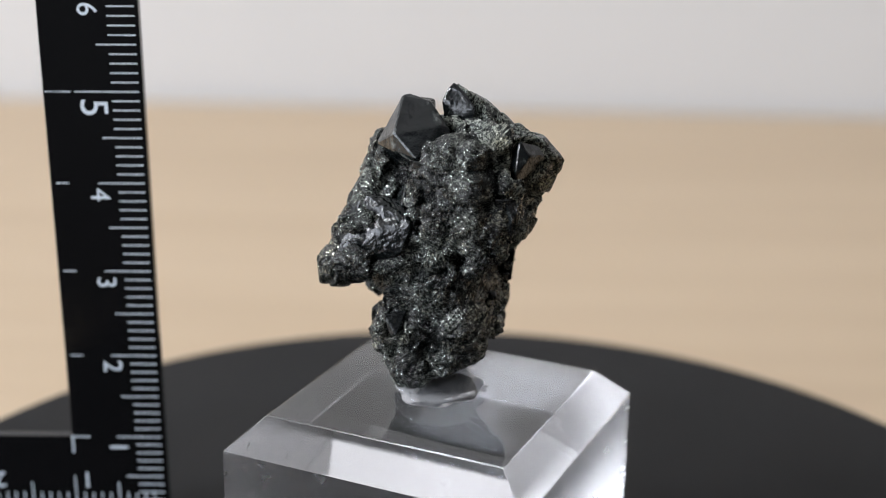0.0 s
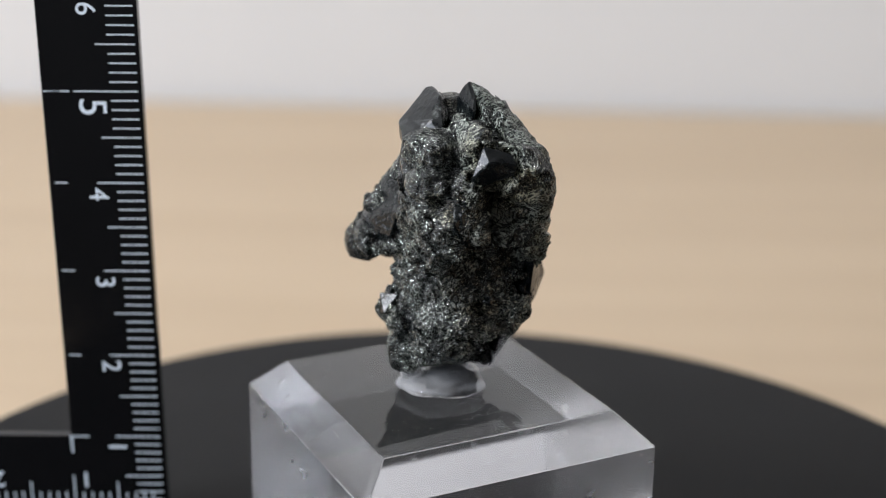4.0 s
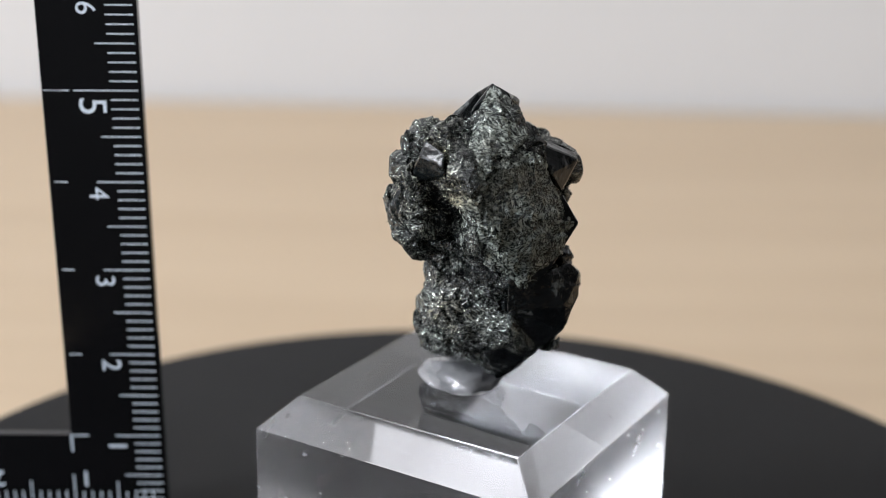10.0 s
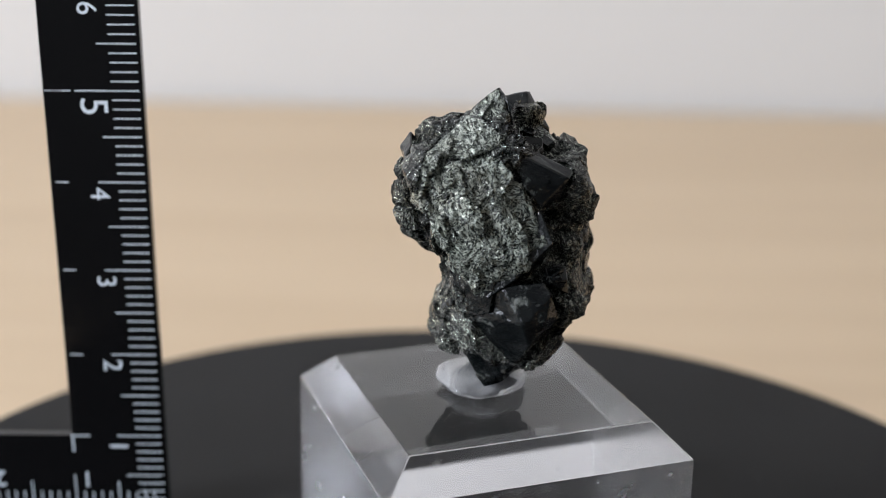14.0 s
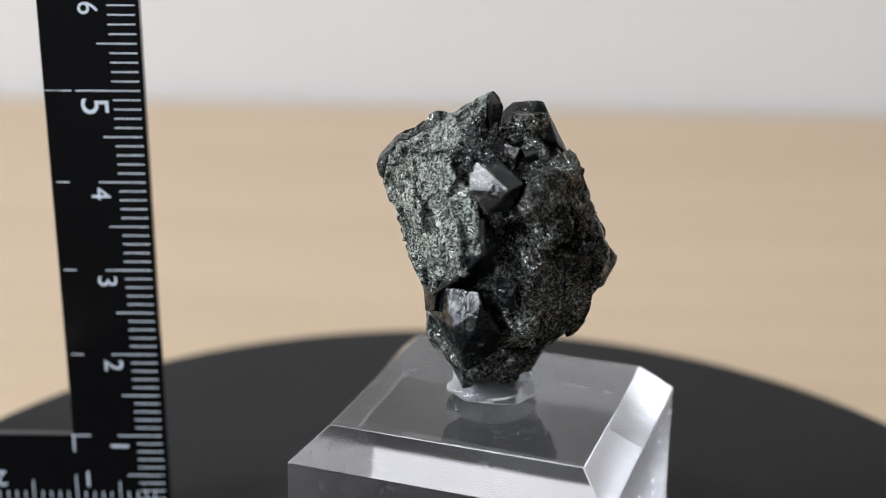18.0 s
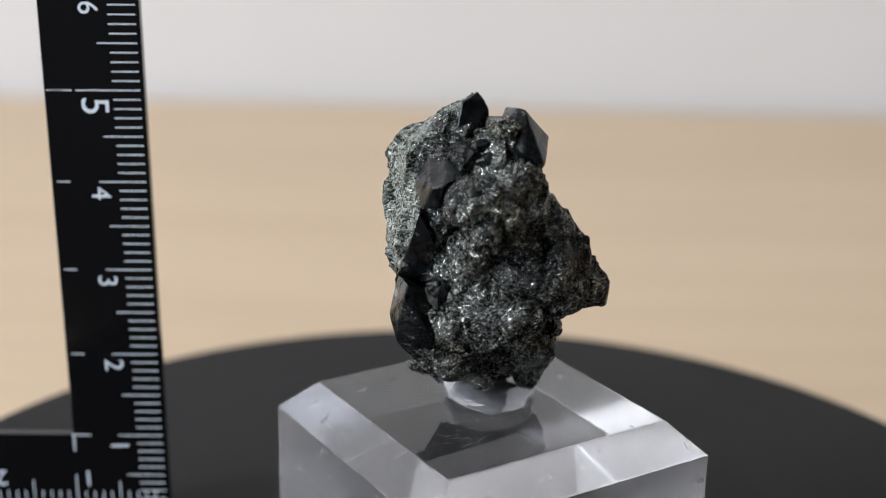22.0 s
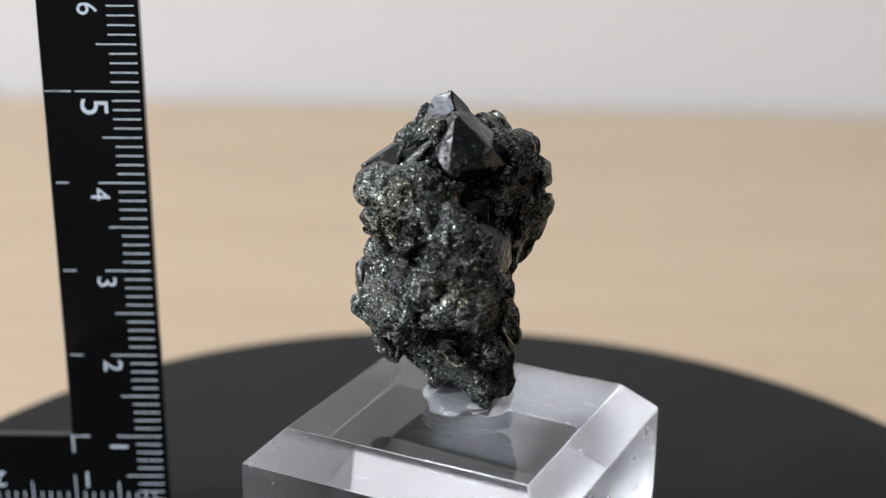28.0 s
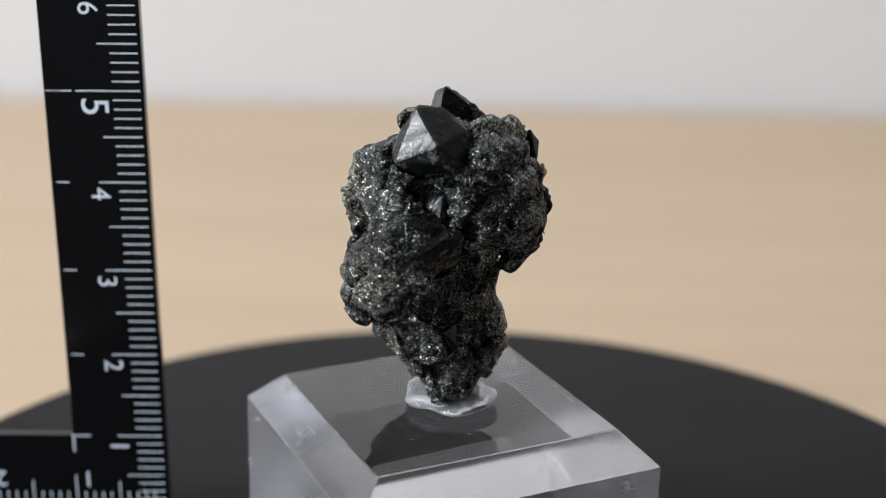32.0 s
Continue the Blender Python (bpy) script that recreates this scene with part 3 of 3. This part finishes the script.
def crystal(label, *corners, mat=None, relief=0.0, sits="pocket", room=0.45):
    """A flat-faced crystal grown out of the stone, from its corners in millimetres."""
    bm = bmesh.new()
    for c in corners:
        bm.verts.new(Vector(c) / 1000)
    hull = bmesh.ops.convex_hull(bm, input=list(bm.verts))
    loose = [v for v in bm.verts if not v.link_faces]
    bmesh.ops.delete(bm, geom=loose, context="VERTS")
    bmesh.ops.recalc_face_normals(bm, faces=list(bm.faces))
    bmesh.ops.dissolve_limit(bm, angle_limit=radians(9), verts=list(bm.verts), edges=list(bm.edges))
    sides = [(np.array(f.normal), 1000 * f.normal.dot(f.verts[0].co)) for f in bm.faces] + [room, np.array([tuple(c) for c in corners])]
    {"pocket": PLANES, "clip": CLIPS, "bare": []}[sits].append(sides)
    bmesh.ops.bevel(bm, geom=list(bm.edges), offset=0.00012, segments=1, affect="EDGES")
    bmesh.ops.triangulate(bm, faces=list(bm.faces))
    for cuts in range(3 if relief else 2):
        bmesh.ops.subdivide_edges(bm, edges=[e for e in bm.edges if e.calc_length() > (0.0003 if relief else 0.0005)], cuts=3 - cuts)
        bmesh.ops.triangulate(bm, faces=list(bm.faces))
    bm.normal_update()
    for v in bm.verts:
        p = v.co * 1000
        v.co += v.normal * (0.00004 * noise.noise(p * 0.9) + 0.00003 * noise.noise(p * 2.6) - 0.00025 * max(0.0, noise.noise(p * 0.7 + Vector((9, 0, 0))) - 0.35))
        if relief:
            for size in (3.4, 1.5, 0.6):
                q = p / size
                near = noise.voronoi(q)[1][0]
                v.co += v.normal * (relief * size * noise.cell_vector(near * 7.31).dot(q - near) / 1000)
    bmesh.ops.recalc_face_normals(bm, faces=list(bm.faces))
    return part("crystal" if mat is None else "slab", bm, mat or CRYSTAL, specimen, label)


def grain(x, y, z, size):
    """A small chip of crystal sitting in the stone, in millimetres."""
    axes = Euler([random.uniform(0, 6.28) for _ in range(3)]).to_matrix()
    size *= 0.85
    x, y, z = Vector((x, y, z)) + 0.3 * size * (Vector((1.0, 2.5, z)) - Vector((x, y, z))).normalized()
    crystal("", *[Vector((x, y, z)) + axes @ Vector((0.5 * size * sx * random.uniform(0.75, 1.1), 0.5 * size * sy * random.uniform(0.75, 1.1),
            0.7 * size * sz * random.uniform(0.6, 1.0))) for sx in (-1, 1) for sy in (-1, 1) for sz in (-1, 1)], sits="bare")


crystal("dark pointed crystal at the tip", (1.0, 2.4, 54.1), (0.8, 2.9, 53.5), (0.2, 3.3, 52.4), (-0.1, 2.8, 50.2), (2.9, 2.6, 53.3), (4.4, 3.3, 48.8), (1.5, 1.5, 48.0),
        (1.2, 1.2, 53.2), (0.3, -0.4, 51.8), (0.2, 0.4, 49.5), room=0.9)
crystal("pale green scaly face", (1.1, 2.1, 54.0), (2.8, 2.3, 53.3), (4.3, 2.9, 49.0), (3.4, 0.2, 52.2), (1.0, -0.3, 51.9), (5.8, 1.2, 50.0),
        (4.3, 0.0, 48.2), (1.5, 0.5, 47.5), (4.2, -5.4, 48.8), (2.5, -4.9, 48.8), (6.2, -3.0, 48.4), mat=SLAB, relief=0.10, sits="bare")
crystal("flat pale green slab with a scaly face", (7.8, -1.5, 34.4), (8.1, 3.6, 43.6), (9.6, 4.4, 40.6), (9.0, 3.2, 39.2), (7.6, -1.8, 44.6), (6.7, -4.0, 47.8),
        (5.2, -7.1, 45.5), (4.4, -6.0, 48.9), (6.5, -4.5, 40.0), (6.0, -5.4, 43.5), (8.2, -2.2, 43.2), (8.3, -2.0, 39.0), (7.0, 1.4, 47.8), (4.4, 1.5, 49.4), (2.5, -5.2, 48.6),
        (4.0, -4.0, 38.0), (3.5, 2.0, 40.0), (3.0, -5.0, 45.0), (5.0, 0.0, 35.0), mat=SLAB, relief=0.20, sits="clip")
crystal("black blocky crystal with a pale sheen", (-1.5, 6.7, 52.9), (-1.0, 6.2, 53.0), (-1.4, 3.7, 52.6), (-3.3, 4.5, 50.7), (-3.1, 2.1, 50.6),
        (-2.3, 1.2, 50.2), (-4.9, 6.0, 49.8), (-5.4, 3.3, 47.6), (-4.7, 6.1, 48.0), (-1.4, 9.1, 48.1), (-2.2, 9.2, 47.9), (-0.3, 8.6, 49.2),
        (1.2, 5.6, 50.5), (-2.6, 0.6, 49.0), (0.0, 4.0, 46.0), (-2.0, 7.0, 45.8))
crystal("dark prism with a pale ridge", (6.4, 2.0, 49.0), (5.3, 3.7, 49.1), (8.7, 6.7, 46.6), (7.8, 7.6, 47.0), (7.9, 2.3, 46.1), (8.2, 4.1, 43.8),
        (7.8, 6.4, 44.4), (4.2, 4.4, 46.0), (4.6, 6.4, 47.2))
crystal("black crystal edge of the slab", (8.4, 4.0, 43.7), (10.0, 4.8, 40.7), (9.0, 1.4, 37.0), (8.0, -1.3, 34.8), (7.6, 5.4, 41.2), (7.2, 4.9, 37.6),
        (6.0, 1.0, 36.0), (5.0, 2.0, 41.0))
crystal("large black crystal with smooth faces", (8.4, 0.4, 36.3), (9.5, 4.1, 36.7), (10.4, 4.7, 35.7), (10.3, 1.8, 33.0), (7.9, -0.5, 33.4), (9.9, 2.7, 30.2),
        (4.9, 2.3, 24.7), (6.1, -2.1, 32.5), (4.3, -1.9, 30.8), (3.2, -1.4, 27.5), (8.7, 6.4, 32.5), (10.6, 4.3, 33.4), (3.3, 0.8, 23.5), (5.0, 4.0, 34.0), (4.0, 3.5, 28.0),
        relief=0.02, room=0.9)
crystal("", (6.3, -2.7, 36.2), (8.3, -0.3, 37.0), (8.2, -0.7, 33.6), (6.1, -2.4, 32.6), (5.5, 0.0, 36.4), (5.5, 0.0, 33.0))
crystal("", (7.2, 6.9, 37.7), (8.5, 5.2, 36.2), (7.5, 5.0, 37.5), (8.1, 7.3, 36.6), (8.7, 6.4, 35.3), (8.2, 7.5, 34.6), (6.0, 6.0, 36.0))
crystal("dark shelf-like crystal with a pale top", (-2.9, -5.5, 45.2), (-2.9, -5.8, 46.4), (1.4, -6.9, 46.8), (1.4, -7.3, 47.8), (-1.5, -5.7, 49.7), (-1.4, -6.9, 48.3),
        (1.2, -6.6, 48.8), (0.0, -3.0, 46.0), (-1.0, -3.5, 44.8))
crystal("", (-5.1, -6.7, 42.6), (-4.6, -5.9, 44.2), (-2.6, -6.4, 44.6), (-1.4, -6.3, 42.9), (-2.8, -5.7, 39.6), (-4.4, -5.5, 40.6), (-2.0, -3.0, 42.0), (-3.5, -3.5, 43.5), sits="bare")
crystal("dark crystal arm with a dusty sheen", (-3.5, 10.2, 43.2), (-5.0, 8.7, 43.3), (-4.0, 5.4, 43.0), (-6.0, 3.4, 41.2), (-6.6, 4.2, 38.4), (-7.3, 9.0, 38.9),
        (-7.6, 11.0, 37.6), (-4.8, 11.2, 41.6), (-3.2, 11.4, 42.0), (-3.0, 10.5, 39.0), (-2.0, 6.0, 38.0), (-6.2, 6.5, 36.8), relief=0.05, sits="bare")
crystal("", (-2.2, 6.0, 44.4), (-4.3, 4.9, 44.8), (-4.2, 3.9, 43.0), (-4.6, 5.4, 42.2), (-3.3, 6.6, 42.8), (-1.5, 4.5, 43.0))
crystal("", (-6.9, 6.1, 31.9), (-7.2, 4.3, 30.0), (-5.6, 4.0, 32.2), (-7.1, 5.3, 29.9), (-4.5, 4.5, 30.5), (-5.0, 5.5, 31.5))
crystal("", (4.8, -7.6, 46.0), (4.0, -7.3, 47.1), (3.5, -7.4, 43.9), (1.6, -6.6, 44.2), (5.4, -6.4, 43.0), (2.3, -6.6, 47.6), (2.0, -4.0, 43.0),
        mat=SLAB, relief=0.10, sits="bare")

grain(5.8, -1.9, 33.2, 1.0)
grain(6.5, -1.6, 32.6, 0.9)
grain(7.9, 6.3, 36.5, 1.8)
grain(7.8, 6.8, 36.4, 1.9)
grain(3.4, 5.6, 48.1, 2.3)
grain(3.0, 7.2, 48.5, 1.5)
grain(2.4, 5.5, 49.5, 1.2)
grain(8.2, 6.1, 36.4, 1.4)
grain(-3.9, -6.0, 42.9, 2.2)
grain(-4.3, -5.3, 44.1, 1.4)
grain(1.4, -2.5, 32.5, 1.0)
grain(-5.7, 3.0, 47.2, 1.2)

def stone_field():
    """The smooth union of all lumps on a grid; positive inside."""
    lo, hi = np.array((-13.0, -10.0, 21.0)), np.array((13.0, 16.0, 56.0))
    n = np.ceil((hi - lo) / STEP).astype(int)
    core, bunches = np.zeros(n), np.zeros(n)
    tau = 0.09
    for index, ((c, rot, rad), ways) in enumerate(zip(LUMPS, WAYS)):
        reach = np.sqrt(((rot * rad) ** 2).sum(1)) + 1.6
        i0 = np.clip(((c - reach - lo) / STEP).astype(int), 0, n)
        i1 = np.clip(((c + reach - lo) / STEP).astype(int) + 1, 0, n)
        ax = [lo[k] + STEP * np.arange(i0[k], i1[k]) - c[k] for k in range(3)]
        d = np.stack(np.meshgrid(*ax, indexing="ij"), -1)
        local = (d @ rot) / rad
        q = np.linalg.norm(local, axis=-1)
        q = np.maximum(q / 1.1, (local @ ways.T).max(-1) / 0.935)
        h = (1 - q) * rad.prod() ** (1 / 3)
        total = bunches if index in KNOBS else core
        total[i0[0]:i1[0], i0[1]:i1[1], i0[2]:i1[2]] += np.exp(np.clip(h / tau, -40, 40))
    core, bunches = tau * np.log(core + 1e-9), tau * np.log(bunches + 1e-9)
    solid = np.maximum(core - 0.7, np.minimum(bunches, core + 0.3)) + 0.08
    for c, r in HOLLOWS:
        i0 = np.clip(((c - 2 * r - lo) / STEP).astype(int), 0, n)
        i1 = np.clip(((c + 2 * r - lo) / STEP).astype(int) + 1, 0, n)
        x = np.stack(np.meshgrid(*[lo[k] + STEP * np.arange(i0[k], i1[k]) for k in range(3)], indexing="ij"), -1)
        cut = solid[i0[0]:i1[0], i0[1]:i1[1], i0[2]:i1[2]]
        np.minimum(cut, np.linalg.norm(x - c, axis=-1) - r, out=cut)
    # the stone keeps a little off the crystal faces, so that they stand free
    for *faces_, room, corners in PLANES:
        i0 = np.clip(((corners.min(0) - 2 - lo) / STEP).astype(int), 0, n)
        i1 = np.clip(((corners.max(0) + 2 - lo) / STEP).astype(int) + 1, 0, n)
        x = np.stack(np.meshgrid(*[lo[k] + STEP * np.arange(i0[k], i1[k]) for k in range(3)], indexing="ij"), -1)
        out = np.max([x @ w - d for w, d in faces_], axis=0)
        cut = solid[i0[0]:i1[0], i0[1]:i1[1], i0[2]:i1[2]]
        mid = corners.mean(0)
        away = mid - np.array((1.0, 2.5, mid[2] - 1.0))
        away /= np.linalg.norm(away)
        np.minimum(cut, np.maximum(out - room, -((x - mid) @ away) - 0.4), out=cut)
    # the slab's flat face is the stone's outer face there
    for *faces_, room, corners in CLIPS:
        mid = corners.mean(0)
        away = mid - np.array((1.0, 2.5, mid[2]))
        away /= np.linalg.norm(away)
        front = [f for f in faces_ if f[0] @ away > 0.45]
        rest = [f for f in faces_ if f[0] @ away <= 0.45]
        i0 = np.clip(((corners.min(0) - lo) / STEP).astype(int), 0, n)
        i1 = np.clip(((corners.max(0) + (3, 0, 0) - lo) / STEP).astype(int) + 1, 0, n)
        x = np.stack(np.meshgrid(*[lo[k] + STEP * np.arange(i0[k], i1[k]) for k in range(3)], indexing="ij"), -1)
        out = np.max([x @ w - d for w, d in front], axis=0)
        beside = np.max([x @ w - d for w, d in rest], axis=0)
        cut = solid[i0[0]:i1[0], i0[1]:i1[1], i0[2]:i1[2]]
        np.minimum(cut, np.maximum(-out - 0.7, beside - 0.2), out=cut)
    return solid, lo


def surface(field, lo):
    """Surface nets: one vertex in each cell that the surface crosses."""
    inside = field > 0
    n = np.array(field.shape) - 1
    corners = [(i, j, k) for i in (0, 1) for j in (0, 1) for k in (0, 1)]
    cut = lambda a, i, j, k: a[i:i + n[0], j:j + n[1], k:k + n[2]]
    count = sum(cut(inside, *c).astype(int) for c in corners)
    cells = np.argwhere((count > 0) & (count < 8))
    index = -np.ones(n, int)
    index[tuple(cells.T)] = np.arange(len(cells))
    acc, w = np.zeros((len(cells), 3)), np.zeros(len(cells))
    for a in corners:
        for ax in range(3):
            if a[ax]:
                continue
            b = list(a)
            b[ax] = 1
            fa, fb = field[tuple((cells + a).T)], field[tuple((cells + b).T)]
            hit = (fa > 0) != (fb > 0)
            s = np.where(hit, fa / np.where(hit, fa - fb, 1), 0)
            p = np.tile(np.array(a, float), (len(cells), 1))
            p[:, ax] += s
            acc[hit] += p[hit]
            w[hit] += 1
    verts = lo + STEP * (cells + acc / w[:, None])
    faces = []
    for ax in range(3):
        u, v = (ax + 1) % 3, (ax + 2) % 3
        a = [slice(1, -1)] * 3
        b = [slice(1, -1)] * 3
        a[ax], b[ax] = slice(0, -1), slice(1, None)
        fa, fb = inside[tuple(a)], inside[tuple(b)]
        for rising in (True, False):
            at = np.argwhere((fa != fb) & (fa == rising))
            at[:, u] += 1
            at[:, v] += 1
            quad = []
            for du, dv in ((1, 1), (0, 1), (0, 0), (1, 0)) if not rising else ((1, 1), (1, 0), (0, 0), (0, 1)):
                c = at.copy()
                c[:, u] -= du
                c[:, v] -= dv
                quad.append(index[tuple(c.T)])
            faces.append(np.stack(quad, 1))
    faces = np.concatenate(faces)
    faces = faces[(faces >= 0).all(1)]
    # keep the one large piece, no loose crumbs
    label = np.arange(len(verts))
    for _ in range(400):
        least = np.repeat(label[faces].min(1), 4)
        after = label.copy()
        np.minimum.at(after, faces.ravel(), least)
        after = after[after]
        if (after == label).all():
            break
        label = after
    largest = np.bincount(label).argmax()
    return verts, faces[label[faces[:, 0]] == largest]


def roughen(verts, normals):
    """Chips and grains: each cell of a random pattern tilts its own way, coarse in some places and smooth in others."""
    out = verts.copy()
    calm = np.array([noise.noise(Vector(v) / 4.5) for v in verts])
    calm = np.clip(0.5 + 1.6 * calm, 0.12, 1.0)
    for size, amount in ((3.2, 0.12), (1.3, 0.22), (0.6, 0.16), (0.33, 0.10)):
        for i, v in enumerate(out):
            p = Vector(v) / size
            near = noise.voronoi(p)[1][0]
            tilt = noise.cell_vector(near * 7.31)
            k = amount if size > 2 else amount * calm[i]
            out[i] = v + normals[i] * (k * size * tilt.dot(p - near))
    return out


field, corner = stone_field()
verts, faces = surface(field, corner)
grad = np.stack(np.gradient(field), -1)
cell = np.clip(((verts - corner) / STEP).astype(int), 0, np.array(field.shape) - 1)
normals = -grad[tuple(cell.T)]
normals /= np.linalg.norm(normals, axis=1, keepdims=True) + 1e-9
verts = roughen(verts, normals)
used, faces = np.unique(faces, return_inverse=True)
verts, faces = verts[used], faces.reshape(-1, 4)
me = bpy.data.meshes.new("matrix")
me.from_pydata((verts / 1000).tolist(), [], faces.tolist())
me.materials.append(STONE)
me.materials.append(SLAB)
# the paler scaly side of the stone
pale_way = Vector((0.92, -0.38, 0.1)).normalized()
for f in me.polygons:
    if f.center.z > 0.0375 + 0.002 * noise.noise(f.center * 300) and f.normal.dot(pale_way) > 0.15 and f.center.dot(pale_way) > 0.0035:
        f.material_index = 1
body = new("matrix", me)
body.parent = specimen


# ---------------------------------------------------------------- putty
def putty_mesh():
    bm = bmesh.new()
    bmesh.ops.create_icosphere(bm, subdivisions=4, radius=1)
    for v in bm.verts:
        k = noise.noise(v.co * 1.7) * 0.22 + 1
        x, y, z = v.co * k
        lift = 1.0 + 0.25 * x
        v.co = (-0.0013 + x * 0.0047, 0.0024 + y * 0.0043, BLOCK_TOP + max(0.0, 0.0010 + z * 0.0014 * lift))
    return bm


putty = tagged(new("mounting_putty", mesh_of(putty_mesh(), "mounting_putty", PUTTY, True)),
               "translucent whitish mounting putty pressed on the acrylic block", "putty")

# ---------------------------------------------------------------- ruler
ruler = tagged(new("l_shaped_ruler"), "black plastic L-shaped scale ruler with white centimetre marks", "ruler")
ruler.matrix_world = pose(-0.03431, 0.01112, 0.0004, 0, 0, 0.9) @ pose(0, 0, 0, 0.1, -0.77, 0)
MARGIN, ARM, THICK = 0.00043, 0.0106, 0.0012
TALL, LONG = 0.085, 0.060


def ruler_body():
    bm = bmesh.new()
    xr, xl = MARGIN, MARGIN - ARM
    outline = [(xr, 0.0002), (xr, TALL), (xl, TALL), (xl, 0.01005), (-LONG, 0.01005), (-LONG, 0.0002)]
    front = [bm.verts.new((x, 0, z)) for x, z in outline]
    back = [bm.verts.new((x, THICK, z)) for x, z in outline]
    bm.faces.new(front[::-1])
    bm.faces.new(back)
    for i in range(6):
        j = (i + 1) % 6
        bm.faces.new((front[i], front[j], back[j], back[i]))
    bmesh.ops.recalc_face_normals(bm, faces=list(bm.faces))
    bmesh.ops.bevel(bm, geom=list(bm.edges), offset=0.0001, segments=2, affect="EDGES", profile=0.5)
    return bm


part("ruler_body", ruler_body(), RULER, ruler)
PROUD = 0.00003
BAR = 0.00013


def bar_mesh(w, h):
    return mesh_of(box(-w / 2, -PROUD, -h / 2, w / 2, PROUD, h / 2), "tick_mark", PRINT)


def tick(me, x, z):
    ob = new("tick_mark", me)
    ob.parent = ruler
    ob.location = (x, 0, z)


UP = {n: bar_mesh(n, BAR) for n in (0.0029, 0.0042, 0.0050, 0.0068)}
ALONG = {n: bar_mesh(BAR, n) for n in (0.0029, 0.0042, 0.0050)}
EDGE = bar_mesh(0.0014, BAR)
for k in range(0, 84):
    n = 0.0068 if k % 50 == 0 and k else 0.0050 if k % 10 == 0 else 0.0042 if k % 5 == 0 else 0.0029
    tick(UP[n], -n / 2, k * 0.001)
    if k % 10 == 0 and k > 10:
        tick(EDGE, MARGIN - ARM + 0.0013, k * 0.001)
tick(bar_mesh(0.0027, BAR), -0.0068 - 0.0018, 0.05)
tick(bar_mesh(0.0022, BAR * 1.2), -0.0092, 0.01)
tick(bar_mesh(BAR * 1.6, 0.0021), -0.0101, 0.0090)
for k in range(1, 58):
    n = 0.0050 if k % 10 == 0 else 0.0042 if k % 5 == 0 else 0.0029
    tick(ALONG[n], -k * 0.001 - 0.0002, n / 2)


def digit(text, x, z, size, turn):
    cu = bpy.data.curves.new("digit", "FONT")
    cu.body, cu.size, cu.align_x, cu.align_y, cu.extrude, cu.offset = text, size, "CENTER", "CENTER", PROUD, 0.0
    tmp_ob = new("digit_outline", cu)
    me_ = bpy.data.meshes.new_from_object(tmp_ob.evaluated_get(bpy.context.evaluated_depsgraph_get()))
    bpy.data.objects.remove(tmp_ob)
    bpy.data.curves.remove(cu)
    me_.materials.clear()
    me_.materials.append(PRINT)
    ob = new("digit", me_)
    ob.parent = ruler
    ob.matrix_local = Matrix.Translation((x, 0, z)) @ pose(0, 0, 0, 90, 0, 0) @ pose(0, 0, 0, 0, 0, turn)


for k in range(1, 9):
    size = 0.0042 if k == 5 else 0.0030
    digit(str(k), -0.0050, k * 0.01 - (0.0017 if k == 5 else 0.0013), size, -90)
for k in range(1, 6):
    digit(str(k), -k * 0.01 + 0.0012, 0.0046, 0.0028, 180)


# ---------------------------------------------------------------- what moves
def motions():
    """The platter and all that stands on it turn clockwise at a steady pace."""
    times = [1.0 * k for k in range(33)]
    turn = lambda t: 66.66 - 9.691 * t
    walk(disc, [(t, pose(0, 0, 0, 0, 0, turn(t))) for t in times])
    off = pose(*BLOCK_AT, 0)
    walk(block, [(t, pose(0, 0, 0, 0, 0, turn(t)) @ off) for t in times])
    for ob in (specimen, putty):
        walk(ob, [(t, pose(0, 0, 0, 0, 0, turn(t))) for t in times])


motions()
